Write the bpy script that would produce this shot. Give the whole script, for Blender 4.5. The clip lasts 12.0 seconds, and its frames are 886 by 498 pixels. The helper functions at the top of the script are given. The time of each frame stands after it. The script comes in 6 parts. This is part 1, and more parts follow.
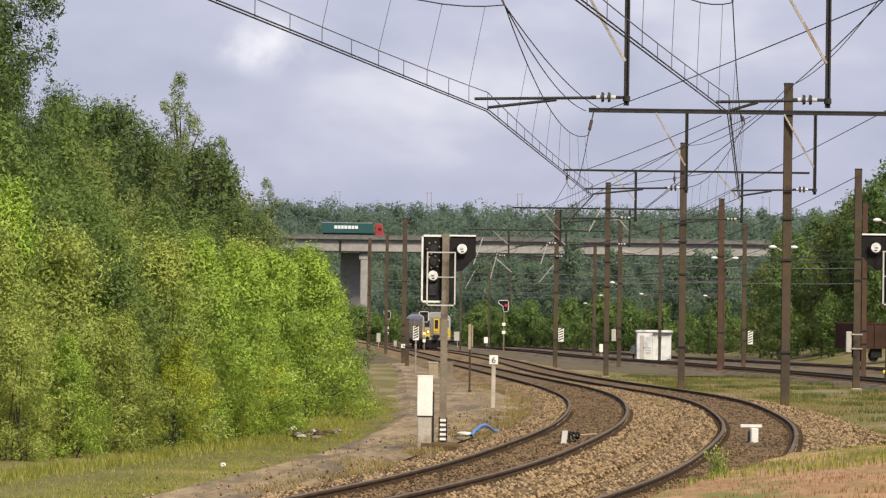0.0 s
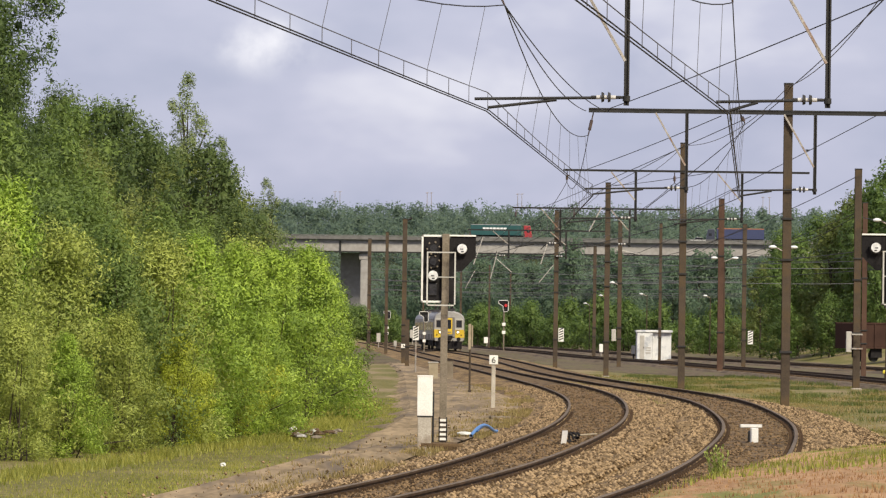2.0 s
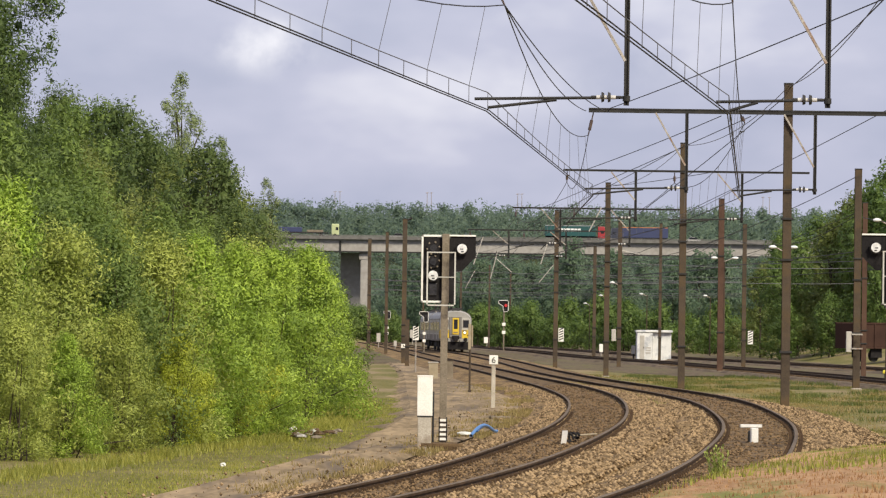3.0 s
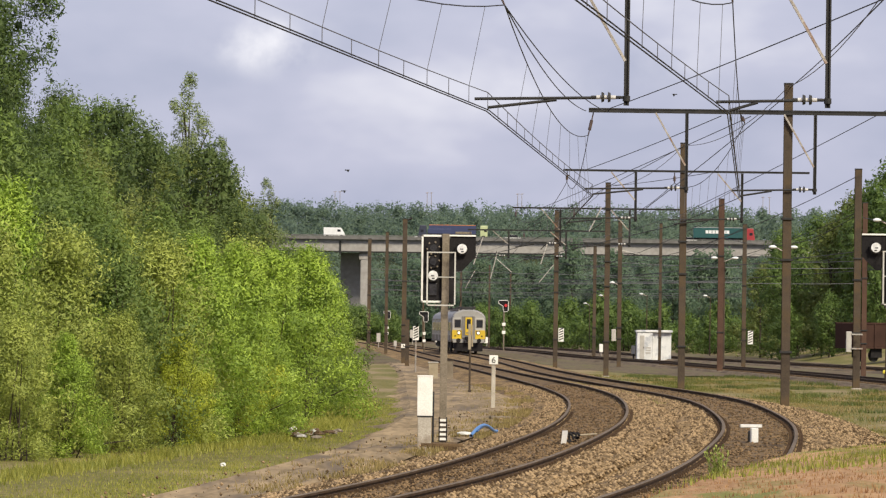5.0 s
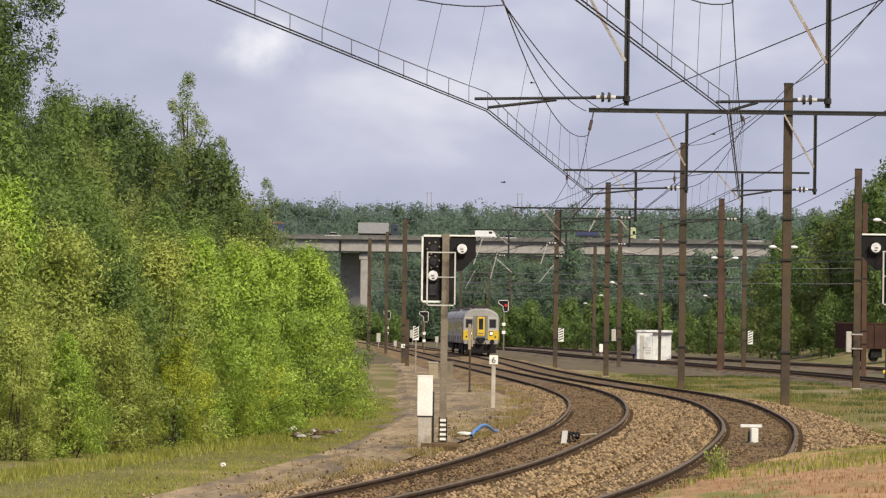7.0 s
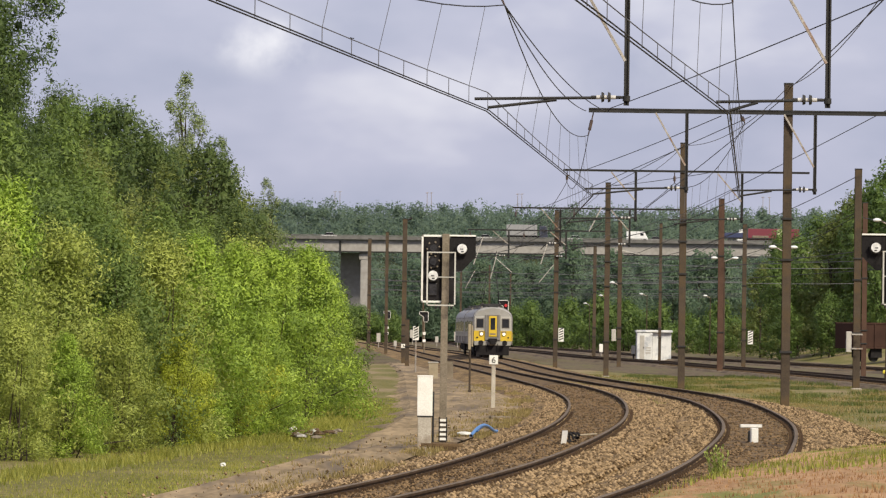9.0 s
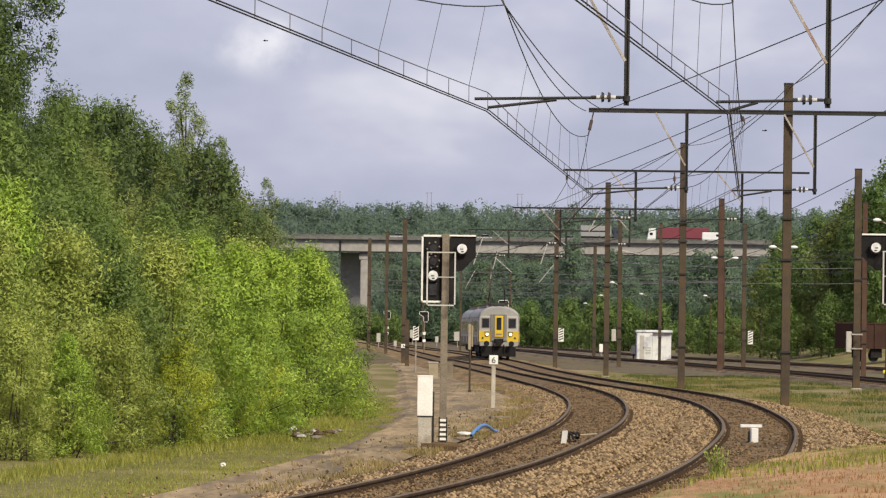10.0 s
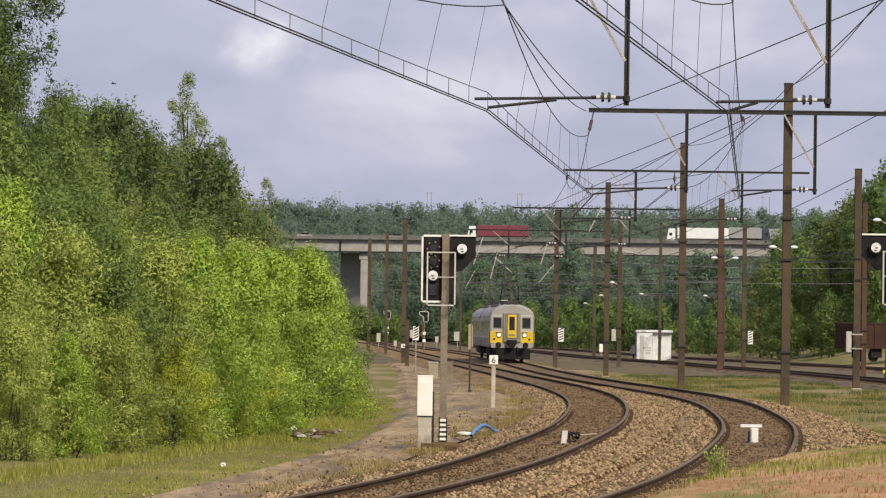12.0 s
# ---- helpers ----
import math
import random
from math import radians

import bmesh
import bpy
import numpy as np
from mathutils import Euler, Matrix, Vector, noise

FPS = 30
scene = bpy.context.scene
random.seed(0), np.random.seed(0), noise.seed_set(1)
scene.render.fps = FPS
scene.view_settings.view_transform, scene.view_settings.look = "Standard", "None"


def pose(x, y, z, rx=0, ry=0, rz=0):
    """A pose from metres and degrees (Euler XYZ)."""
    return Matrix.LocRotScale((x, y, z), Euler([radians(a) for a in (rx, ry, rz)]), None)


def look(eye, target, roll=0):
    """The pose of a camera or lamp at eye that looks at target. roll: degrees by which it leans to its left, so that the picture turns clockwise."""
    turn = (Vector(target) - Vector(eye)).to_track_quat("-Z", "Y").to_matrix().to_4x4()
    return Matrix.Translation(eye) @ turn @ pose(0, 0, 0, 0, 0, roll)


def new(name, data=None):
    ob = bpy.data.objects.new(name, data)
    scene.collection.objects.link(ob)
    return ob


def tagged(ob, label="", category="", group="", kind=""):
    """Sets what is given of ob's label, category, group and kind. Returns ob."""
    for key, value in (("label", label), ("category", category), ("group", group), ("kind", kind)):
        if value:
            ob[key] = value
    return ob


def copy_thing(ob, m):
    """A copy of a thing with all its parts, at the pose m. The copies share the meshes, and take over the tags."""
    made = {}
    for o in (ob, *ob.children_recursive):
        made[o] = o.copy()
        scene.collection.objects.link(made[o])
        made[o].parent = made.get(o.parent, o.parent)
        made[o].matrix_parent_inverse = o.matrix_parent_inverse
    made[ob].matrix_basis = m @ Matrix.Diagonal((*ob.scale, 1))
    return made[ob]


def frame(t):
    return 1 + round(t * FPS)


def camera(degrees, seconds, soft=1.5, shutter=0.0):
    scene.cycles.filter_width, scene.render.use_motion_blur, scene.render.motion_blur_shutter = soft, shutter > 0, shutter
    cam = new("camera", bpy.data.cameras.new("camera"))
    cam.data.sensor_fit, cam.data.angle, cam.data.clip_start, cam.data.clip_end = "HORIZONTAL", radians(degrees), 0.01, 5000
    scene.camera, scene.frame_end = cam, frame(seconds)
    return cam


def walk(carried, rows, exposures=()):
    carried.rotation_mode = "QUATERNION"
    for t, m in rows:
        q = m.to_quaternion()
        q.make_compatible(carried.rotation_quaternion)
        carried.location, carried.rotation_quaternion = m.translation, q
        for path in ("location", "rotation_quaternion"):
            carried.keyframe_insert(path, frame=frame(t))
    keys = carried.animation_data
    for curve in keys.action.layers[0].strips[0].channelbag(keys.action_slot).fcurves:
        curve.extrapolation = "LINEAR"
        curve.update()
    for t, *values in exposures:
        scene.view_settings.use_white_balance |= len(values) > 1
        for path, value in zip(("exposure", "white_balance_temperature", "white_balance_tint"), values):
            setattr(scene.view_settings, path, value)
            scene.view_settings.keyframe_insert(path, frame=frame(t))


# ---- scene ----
cam = camera(10.0, 12.0, soft=1.25)
EYE = Matrix.Translation((0, 0, 2.06)) @ pose(0, 0, 0, 90 + 0.889, 0, 0) @ pose(0, 0, 0, 0, 0, 0.75)
walk(cam, [(0.0, EYE), (12.0, EYE)], exposures=[(0.0, 0.24), (6.0, 0.21), (12.0, 0.13)])

# ---- world, sun ----
SUN_EL, SUN_AZ = 40.0, 148.0     # degrees; azimuth clockwise from +y: behind the camera, to its right
world = bpy.data.worlds.new("world")
scene.world = world
world.use_nodes = True
wn, wl = world.node_tree.nodes, world.node_tree.links
wn.clear()
w_out, w_bg = wn.new("ShaderNodeOutputWorld"), wn.new("ShaderNodeBackground")
w_sky = wn.new("ShaderNodeTexSky")
w_sky.sky_type, w_sky.sun_disc = "NISHITA", False
w_sky.sun_elevation, w_sky.sun_rotation = radians(SUN_EL), radians(SUN_AZ)
w_sky.dust_density = 3.0
w_dim = wn.new("ShaderNodeVectorMath")
w_dim.operation = "SCALE"
w_dim.inputs["Scale"].default_value = 0.09
w_co, w_map = wn.new("ShaderNodeTexCoord"), wn.new("ShaderNodeMapping")
w_map.inputs["Scale"].default_value = (9.0, 9.0, 19.0)
w_map.inputs["Location"].default_value = (3.1, 0.4, 0.62)
w_n = wn.new("ShaderNodeTexNoise")
w_n.inputs["Scale"].default_value, w_n.inputs["Detail"].default_value, w_n.inputs["Roughness"].default_value = 2.3, 4.0, 0.48
w_ramp = wn.new("ShaderNodeValToRGB")
w_ramp.color_ramp.elements[0].position, w_ramp.color_ramp.elements[0].color = 0.38, (0.41, 0.432, 0.565, 1)
w_ramp.color_ramp.elements[1].position, w_ramp.color_ramp.elements[1].color = 0.70, (0.65, 0.65, 0.745, 1)
e_mid = w_ramp.color_ramp.elements.new(0.56)
e_mid.color = (0.495, 0.505, 0.635, 1)
w_mix = wn.new("ShaderNodeMix")
w_mix.data_type = "RGBA"
w_mix.inputs["Factor"].default_value = 0.88
wl.new(w_sky.outputs[0], w_dim.inputs[0])
wl.new(w_co.outputs["Generated"], w_map.inputs[0])
wl.new(w_map.outputs[0], w_n.inputs["Vector"])
wl.new(w_n.outputs["Fac"], w_ramp.inputs[0])
wl.new(w_dim.outputs[0], w_mix.inputs["A"])
last = w_ramp.outputs[0]
# two brighter cloud banks: direction, width, height, strength
for (dx, dz), wide, high, strong in (((-0.0355, 0.0555), 0.011, 0.0055, 1.0), ((0.012, 0.047), 0.02, 0.006, 0.35), ((0.047, 0.053), 0.012, 0.006, 0.35)):
    mp, ln, rg_, am, mx = wn.new("ShaderNodeMapping"), wn.new("ShaderNodeVectorMath"), wn.new("ShaderNodeMapRange"), wn.new("ShaderNodeMath"), wn.new("ShaderNodeMix")
    mp.inputs["Scale"].default_value = (1 / wide, 1.0, 1 / high)
    mp.inputs["Location"].default_value = (-dx / wide, -1.0, -dz / high)
    ln.operation = "LENGTH"
    rg_.interpolation_type = "SMOOTHSTEP"
    rg_.inputs["From Min"].default_value, rg_.inputs["From Max"].default_value = 1.6, 0.0
    am.operation = "MULTIPLY"
    fine_n, fr = wn.new("ShaderNodeTexNoise"), wn.new("ShaderNodeMapRange")
    fine_n.inputs["Scale"].default_value, fine_n.inputs["Detail"].default_value = 70.0, 5.0
    fr.inputs["From Min"].default_value, fr.inputs["From Max"].default_value = 0.36, 0.6
    fr.inputs["To Max"].default_value = strong
    mx.data_type = "RGBA"
    mx.inputs["B"].default_value = (0.86, 0.85, 0.90, 1)
    wl.new(w_co.outputs["Generated"], mp.inputs[0])
    wl.new(w_co.outputs["Generated"], fine_n.inputs["Vector"])
    wl.new(mp.outputs[0], ln.inputs[0])
    wl.new(ln.outputs["Value"], rg_.inputs["Value"])
    wl.new(fine_n.outputs["Fac"], fr.inputs["Value"])
    wl.new(rg_.outputs[0], am.inputs[0])
    wl.new(fr.outputs[0], am.inputs[1])
    wl.new(am.outputs[0], mx.inputs["Factor"])
    wl.new(last, mx.inputs["A"])
    last = mx.outputs["Result"]
wl.new(last, w_mix.inputs["B"])
wl.new(w_mix.outputs["Result"], w_bg.inputs[0])
w_bg.inputs[1].default_value = 1.06
wl.new(w_bg.outputs[0], w_out.inputs[0])
sun = new("sun", bpy.data.lights.new("sun", "SUN"))
sun.data.energy, sun.data.angle, sun.data.color = 4.0, radians(14), (1.0, 0.915, 0.70)
sa, se = radians(SUN_AZ), radians(SUN_EL)
sun.matrix_world = look((math.sin(sa) * math.cos(se) * 50, math.cos(sa) * math.cos(se) * 50, math.sin(se) * 50), (0, 0, 0))


# ---- materials ----
def material(name, dark, light, scale=3.0, rough=0.8, metal=0.0, bump=0.3, fine=40.0, island=0.0, per_object=0.0,
             third=None, third_scale=0.5, glow=0.0, through_light=0.0, stretch=1.0):
    """Two-scale noise between two colours, an optional third colour in patches, bump from the fine noise."""
    m = bpy.data.materials.new(name)
    m.use_nodes = True
    n, l = m.node_tree.nodes, m.node_tree.links
    b = n["Principled BSDF"]
    b.inputs["Roughness"].default_value, b.inputs["Metallic"].default_value = rough, metal
    b.inputs["Specular IOR Level"].default_value = 0.15 if rough >= 0.8 else 0.5
    co = n.new("ShaderNodeTexCoord")
    place_out = co.outputs["Object"]
    if stretch != 1.0:
        mp = n.new("ShaderNodeMapping")
        mp.inputs["Scale"].default_value = (1.0, 1.0 / stretch, 1.0)
        l.new(place_out, mp.inputs[0])
        place_out = mp.outputs[0]
    n1, n2 = n.new("ShaderNodeTexNoise"), n.new("ShaderNodeTexNoise")
    n1.inputs["Scale"].default_value, n1.inputs["Detail"].default_value = scale, 5.0
    n2.inputs["Scale"].default_value, n2.inputs["Detail"].default_value = fine, 3.0
    for q in (n1, n2):
        l.new(place_out, q.inputs["Vector"])
    add = n.new("ShaderNodeMath")
    add.operation = "ADD"
    l.new(n1.outputs["Fac"], add.inputs[0])
    l.new(n2.outputs["Fac"], add.inputs[1])
    fac = add.outputs[0]
    for amount, kind in ((island, "ShaderNodeNewGeometry"), (per_object, "ShaderNodeObjectInfo")):
        if amount:
            g, mul, ad = n.new(kind), n.new("ShaderNodeMath"), n.new("ShaderNodeMath")
            mul.operation, ad.operation = "MULTIPLY_ADD", "ADD"
            l.new(g.outputs["Random Per Island" if island and kind == "ShaderNodeNewGeometry" else "Random"], mul.inputs[0])
            mul.inputs[1].default_value, mul.inputs[2].default_value = amount, -amount / 2
            l.new(fac, ad.inputs[0])
            l.new(mul.outputs[0], ad.inputs[1])
            fac = ad.outputs[0]
    rng = n.new("ShaderNodeMapRange")
    rng.inputs["From Min"].default_value, rng.inputs["From Max"].default_value = 0.7, 1.3
    l.new(fac, rng.inputs["Value"])
    mix = n.new("ShaderNodeMix")
    mix.data_type = "RGBA"
    mix.inputs["A"].default_value, mix.inputs["B"].default_value = (*dark, 1), (*light, 1)
    l.new(rng.outputs[0], mix.inputs["Factor"])
    col = mix.outputs["Result"]
    if third:
        n3, r3, m3 = n.new("ShaderNodeTexNoise"), n.new("ShaderNodeMapRange"), n.new("ShaderNodeMix")
        n3.inputs["Scale"].default_value, n3.inputs["Detail"].default_value = third_scale, 6.0
        n3.inputs["Roughness"].default_value = 0.65
        l.new(place_out, n3.inputs["Vector"])
        r3.inputs["From Min"].default_value, r3.inputs["From Max"].default_value = 0.5, 0.62
        l.new(n3.outputs["Fac"], r3.inputs["Value"])
        m3.data_type = "RGBA"
        m3.inputs["B"].default_value = (*third, 1)
        l.new(r3.outputs[0], m3.inputs["Factor"])
        l.new(col, m3.inputs["A"])
        col = m3.outputs["Result"]
    l.new(col, b.inputs["Base Color"])
    if bump:
        bp = n.new("ShaderNodeBump")
        bp.inputs["Strength"].default_value, bp.inputs["Distance"].default_value = bump, 0.02
        l.new(n2.outputs["Fac"], bp.inputs["Height"])
        l.new(bp.outputs[0], b.inputs["Normal"])
    if glow:
        b.inputs["Emission Color"].default_value, b.inputs["Emission Strength"].default_value = (*light, 1), glow
    if through_light:
        tr, ms = n.new("ShaderNodeBsdfTranslucent"), n.new("ShaderNodeMixShader")
        l.new(col, tr.inputs["Color"])
        ms.inputs[0].default_value = through_light
        l.new(b.outputs[0], ms.inputs[1])
        l.new(tr.outputs[0], ms.inputs[2])
        l.new(ms.outputs[0], n["Material Output"].inputs["Surface"])
    return m


M_GROUND = material("meadow", (0.10, 0.10, 0.026), (0.225, 0.185, 0.07), 0.35, 0.95, bump=0.8, fine=9.0, third=(0.25, 0.19, 0.11), third_scale=0.35, stretch=5.0)
M_DIRT = material("trodden_dirt", (0.135, 0.098, 0.056), (0.40, 0.295, 0.178), 1.1, 0.95, bump=0.5, fine=6.0, third=(0.15, 0.115, 0.082), third_scale=0.9, stretch=9.0)
M_BALLAST = material("ballast_bed", (0.09, 0.058, 0.027), (0.33, 0.22, 0.105), 1.6, 0.95, bump=1.0, fine=12.0, third=(0.095, 0.062, 0.036), third_scale=1.2, stretch=7.0)
# siding ballast, its colour darkened for the shade of stones not built there
M_BALLAST_SHADED = material("shaded_siding_ballast", (0.075, 0.055, 0.036), (0.20, 0.15, 0.10), 1.6, 0.95, bump=1.0, fine=12.0, third=(0.07, 0.05, 0.034), third_scale=1.2, stretch=7.0)
M_BED_INNER = material("oily_inner_ballast", (0.075, 0.049, 0.025), (0.235, 0.155, 0.08), 1.6, 0.95, bump=1.0, fine=9.0, third=(0.085, 0.055, 0.030), third_scale=1.6, stretch=12.0)
M_STONE = material("ballast_stone", (0.085, 0.054, 0.028), (0.38, 0.265, 0.15), 2.0, 0.9, bump=0.4, fine=30, island=1.0)
M_STONE_DARK = material("oily_ballast_stone", (0.05, 0.031, 0.016), (0.23, 0.15, 0.08), 2.0, 0.9, bump=0.4, fine=30, island=1.0)
M_RAIL = material("rusty_rail", (0.035, 0.022, 0.013), (0.095, 0.058, 0.033), 2.0, 0.85, 0.0, 0.3)
M_RAILTOP = material("worn_railhead", (0.09, 0.066, 0.048), (0.19, 0.145, 0.105), 2.0, 0.8, 0.0, 0.1)
M_SLEEPER = material("oily_sleeper", (0.06, 0.038, 0.021), (0.17, 0.112, 0.062), 4.0, 0.9, bump=0.6, per_object=0.6)
M_MAST = material("rusty_mast_steel", (0.04, 0.031, 0.024), (0.105, 0.078, 0.057), 1.2, 0.8, 0.0, 0.5, third=(0.10, 0.068, 0.038), third_scale=0.9)
M_MASTRED = material("red_rust_steel", (0.055, 0.031, 0.023), (0.12, 0.070, 0.05), 1.2, 0.8, 0.0, 0.5)
M_DARKSTEEL = material("dark_painted_steel", (0.011, 0.0105, 0.011), (0.034, 0.031, 0.03), 3.0, 0.75, 0.1, 0.2)
M_GALV = material("weathered_galvanised", (0.20, 0.17, 0.145), (0.50, 0.46, 0.42), 2.5, 0.6, 0.3, 0.3, third=(0.24, 0.12, 0.07), third_scale=2.0)
M_WIRE = material("oxidised_wire", (0.016, 0.015, 0.017), (0.036, 0.034, 0.036), 2.0, 0.7, 0.0, 0.0)
M_WIRELIGHT = material("dull_grey_wire", (0.10, 0.10, 0.115), (0.17, 0.165, 0.18), 2.0, 0.6, 0.2, 0.0)
M_INSUL = material("brown_insulator", (0.06, 0.04, 0.04), (0.15, 0.11, 0.10), 8.0, 0.3, 0.0, 0.0)
M_PORCELAIN = material("white_insulator", (0.45, 0.43, 0.42), (0.72, 0.70, 0.68), 8.0, 0.35, 0.0, 0.0)
M_BLACK = material("matt_black_paint", (0.010, 0.009, 0.010), (0.026, 0.023, 0.024), 3.0, 0.85, 0.0, 0.1)
M_WHITE = material("chalky_white_paint", (0.70, 0.67, 0.62), (0.88, 0.86, 0.82), 3.0, 0.6, 0.0, 0.15)
M_POST = material("brown_grey_post", (0.14, 0.115, 0.085), (0.26, 0.215, 0.165), 2.2, 0.8, 0.0, 0.3)
M_CONCRETE = material("old_concrete", (0.36, 0.32, 0.27), (0.56, 0.51, 0.44), 2.5, 0.85, 0.0, 0.5, third=(0.28, 0.23, 0.18), third_scale=1.6)
M_VIADUCT = material("viaduct_concrete", (0.28, 0.26, 0.245), (0.40, 0.375, 0.36), 0.12, 0.85, 0.0, 0.2, fine=0.9, third=(0.24, 0.225, 0.215), third_scale=0.06)
M_ASPHALT = material("road_asphalt", (0.04, 0.04, 0.042), (0.07, 0.07, 0.07), 1.0, 0.9)
M_LENS = material("bright_lens", (0.55, 0.54, 0.54), (0.85, 0.84, 0.84), 9.0, 0.2, 0.0, 0.0, fine=22)
M_LENSDARK = material("dark_lens", (0.016, 0.015, 0.016), (0.045, 0.042, 0.044), 8.0, 0.25, 0.0, 0.0)
M_STEELGREY = material("dull_grey_tube", (0.10, 0.085, 0.075), (0.24, 0.21, 0.19), 2.0, 0.6, 0.2, 0.2, third=(0.16, 0.09, 0.06), third_scale=2.5)
# deck edge and guard rails, darker than the girder's concrete
M_VIADUCTDARK = material("dark_deck_concrete", (0.11, 0.105, 0.10), (0.19, 0.18, 0.175), 0.2, 0.85, 0.0, 0.2, fine=1.1)
M_RED = material("red_lamp_glass", (0.36, 0.02, 0.025), (0.5, 0.035, 0.035), 3.0, 0.25, glow=0.25)


# ---- mesh helpers ----
def part(name, bm, mat, parent=None, label=""):
    me = bpy.data.meshes.new(name)
    bm.to_mesh(me)
    bm.free()
    me.materials.append(mat)
    ob = new(name, me)
    ob.parent = parent
    if label:
        ob["label"] = label
    return ob


def box(bm, x0, x1, y0, y1, z0, z1, bevel=0.0):
    r = bmesh.ops.create_cube(bm, size=1, matrix=Matrix.Translation(((x0 + x1) / 2, (y0 + y1) / 2, (z0 + z1) / 2)) @ Matrix.Diagonal((x1 - x0, y1 - y0, z1 - z0, 1)))
    if bevel:
        es = list({e for v in r["verts"] for e in v.link_edges})
        bmesh.ops.bevel(bm, geom=es, offset=bevel, segments=2, affect="EDGES", profile=0.6)
    return bm


def boxed(x0, x1, y0, y1, z0, z1, bevel=0.0):
    return box(bmesh.new(), x0, x1, y0, y1, z0, z1, bevel)


def rod(bm, a, b, r, r2=None, sides=8):
    a, b = Vector(a), Vector(b)
    v = b - a
    m = Matrix.Translation((a + b) / 2) @ v.to_track_quat("Z", "Y").to_matrix().to_4x4()
    bmesh.ops.create_cone(bm, cap_ends=True, segments=sides, radius1=r, radius2=r if r2 is None else r2, depth=v.length, matrix=m)
    return bm


def rodded(a, b, r, r2=None, sides=8):
    return rod(bmesh.new(), a, b, r, r2, sides)


def beam(bm, a, b, w, h):
    """A box-section bar from a to b, w wide, h high."""
    a, b = Vector(a), Vector(b)
    v = b - a
    m = Matrix.Translation((a + b) / 2) @ v.to_track_quat("Z", "Y").to_matrix().to_4x4() @ Matrix.Diagonal((w, h, v.length, 1))
    bmesh.ops.create_cube(bm, size=1, matrix=m)
    return bm


def mesh_part(name, verts, faces, mat, parent=None, label=""):
    me = bpy.data.meshes.new(name)
    me.from_pydata(verts, [], faces)
    me.update()
    me.materials.append(mat)
    ob = new(name, me)
    ob.parent = parent
    if label:
        ob["label"] = label
    return ob


def thing(name, m, label, category, group="", kind=""):
    ob = new(name)
    ob.matrix_basis = m
    ob.empty_display_size = 0.2
    return tagged(ob, label, category, group, kind)


def sweep(points, r, sides=5):
    """Vertices and faces of a thin tube along points."""
    vs, fs = [], []
    for i, p in enumerate(points):
        a, b = Vector(points[max(i - 1, 0)]), Vector(points[min(i + 1, len(points) - 1)])
        t = (b - a).normalized()
        u = t.cross(Vector((0, 0, 1)) if abs(t.z) < 0.95 else Vector((1, 0, 0))).normalized()
        w = u.cross(t)
        for k in range(sides):
            q = 2 * math.pi * k / sides
            vs.append(Vector(p) + (u * math.cos(q) + w * math.sin(q)) * r)
    for i in range(len(points) - 1):
        for k in range(sides):
            k2 = (k + 1) % sides
            fs.append((i * sides + k, i * sides + k2, (i + 1) * sides + k2, (i + 1) * sides + k))
    return vs, fs


def spline(xs, ys):
    """A natural cubic through a few knots, as a function."""
    xs, ys = np.array(xs, float), np.array(ys, float)
    n, h = len(xs), np.diff(xs)
    a, r = np.eye(n), np.zeros(n)
    for i in range(1, n - 1):
        a[i, i - 1:i + 2] = h[i - 1], 2 * (h[i - 1] + h[i]), h[i]
        r[i] = 6 * ((ys[i + 1] - ys[i]) / h[i] - (ys[i] - ys[i - 1]) / h[i - 1])
    m = np.linalg.solve(a, r)

    def value(x):
        i = int(np.clip(np.searchsorted(xs, x) - 1, 0, n - 2))
        t, s = xs[i + 1] - x, x - xs[i]
        return float(m[i] * t ** 3 / (6 * h[i]) + m[i + 1] * s ** 3 / (6 * h[i]) + (ys[i] / h[i] - m[i] * h[i] / 6) * t + (ys[i + 1] / h[i] - m[i + 1] * h[i] / 6) * s)
    return value


# ---- track plan: sideways place of each centre line at a distance along +y ----
TRACK_A = spline([-60, 0, 50, 70, 90, 110, 130, 150, 170, 195, 225, 260, 300, 350, 420, 520, 700, 1000],
                 [-30, -11.5, -2.6, 0.06, 1.85, 3.17, 4.02, 4.49, 4.5, 4.06, 3.25, 2.25, 1.0, -0.51, -2.4, -5.2, -11.2, -24])
TRACK_B = spline([-60, 0, 50, 70, 90, 110, 130, 150, 170, 195, 225, 260, 300, 350, 400, 450, 500, 600, 700, 1000],
                 [-26, -7.8, 0.99, 3.66, 5.51, 6.9, 7.73, 8.14, 7.79, 6.85, 5.87, 5.06, 4.52, 3.69, 2.55, 0.86, -1.2, -5.0, -8.7, -20.8])
TRACK_C = spline([-60, 100, 200, 250, 275, 300, 335, 380, 430, 490, 520, 595, 720, 1000],
                 [24, 22.5, 20.6, 19.2, 18.1, 16.6, 15.2, 12.0, 10.0, 8.2, 6.6, 3.8, 0.6, -8])
TRACK_D = spline([-60, 100, 200, 250, 300, 350, 400, 500, 600, 720, 1000],
                 [38, 34, 31, 29, 26.5, 23, 19, 14.5, 9.5, 5.5, -3])


def cant(d, full):
    t = min(max((d - 150) / 80, 0), 1)
    return full * (1 - t * t * (3 - 2 * t))


def along(track, d, off=0.0, z=0.0):
    """A point at distance d, off metres to the right of the centre line."""
    s = (track(d + 0.5) - track(d - 0.5))
    k = 1 / math.hypot(1, s)
    return Vector((track(d) + off * k, d - off * s * k, z))


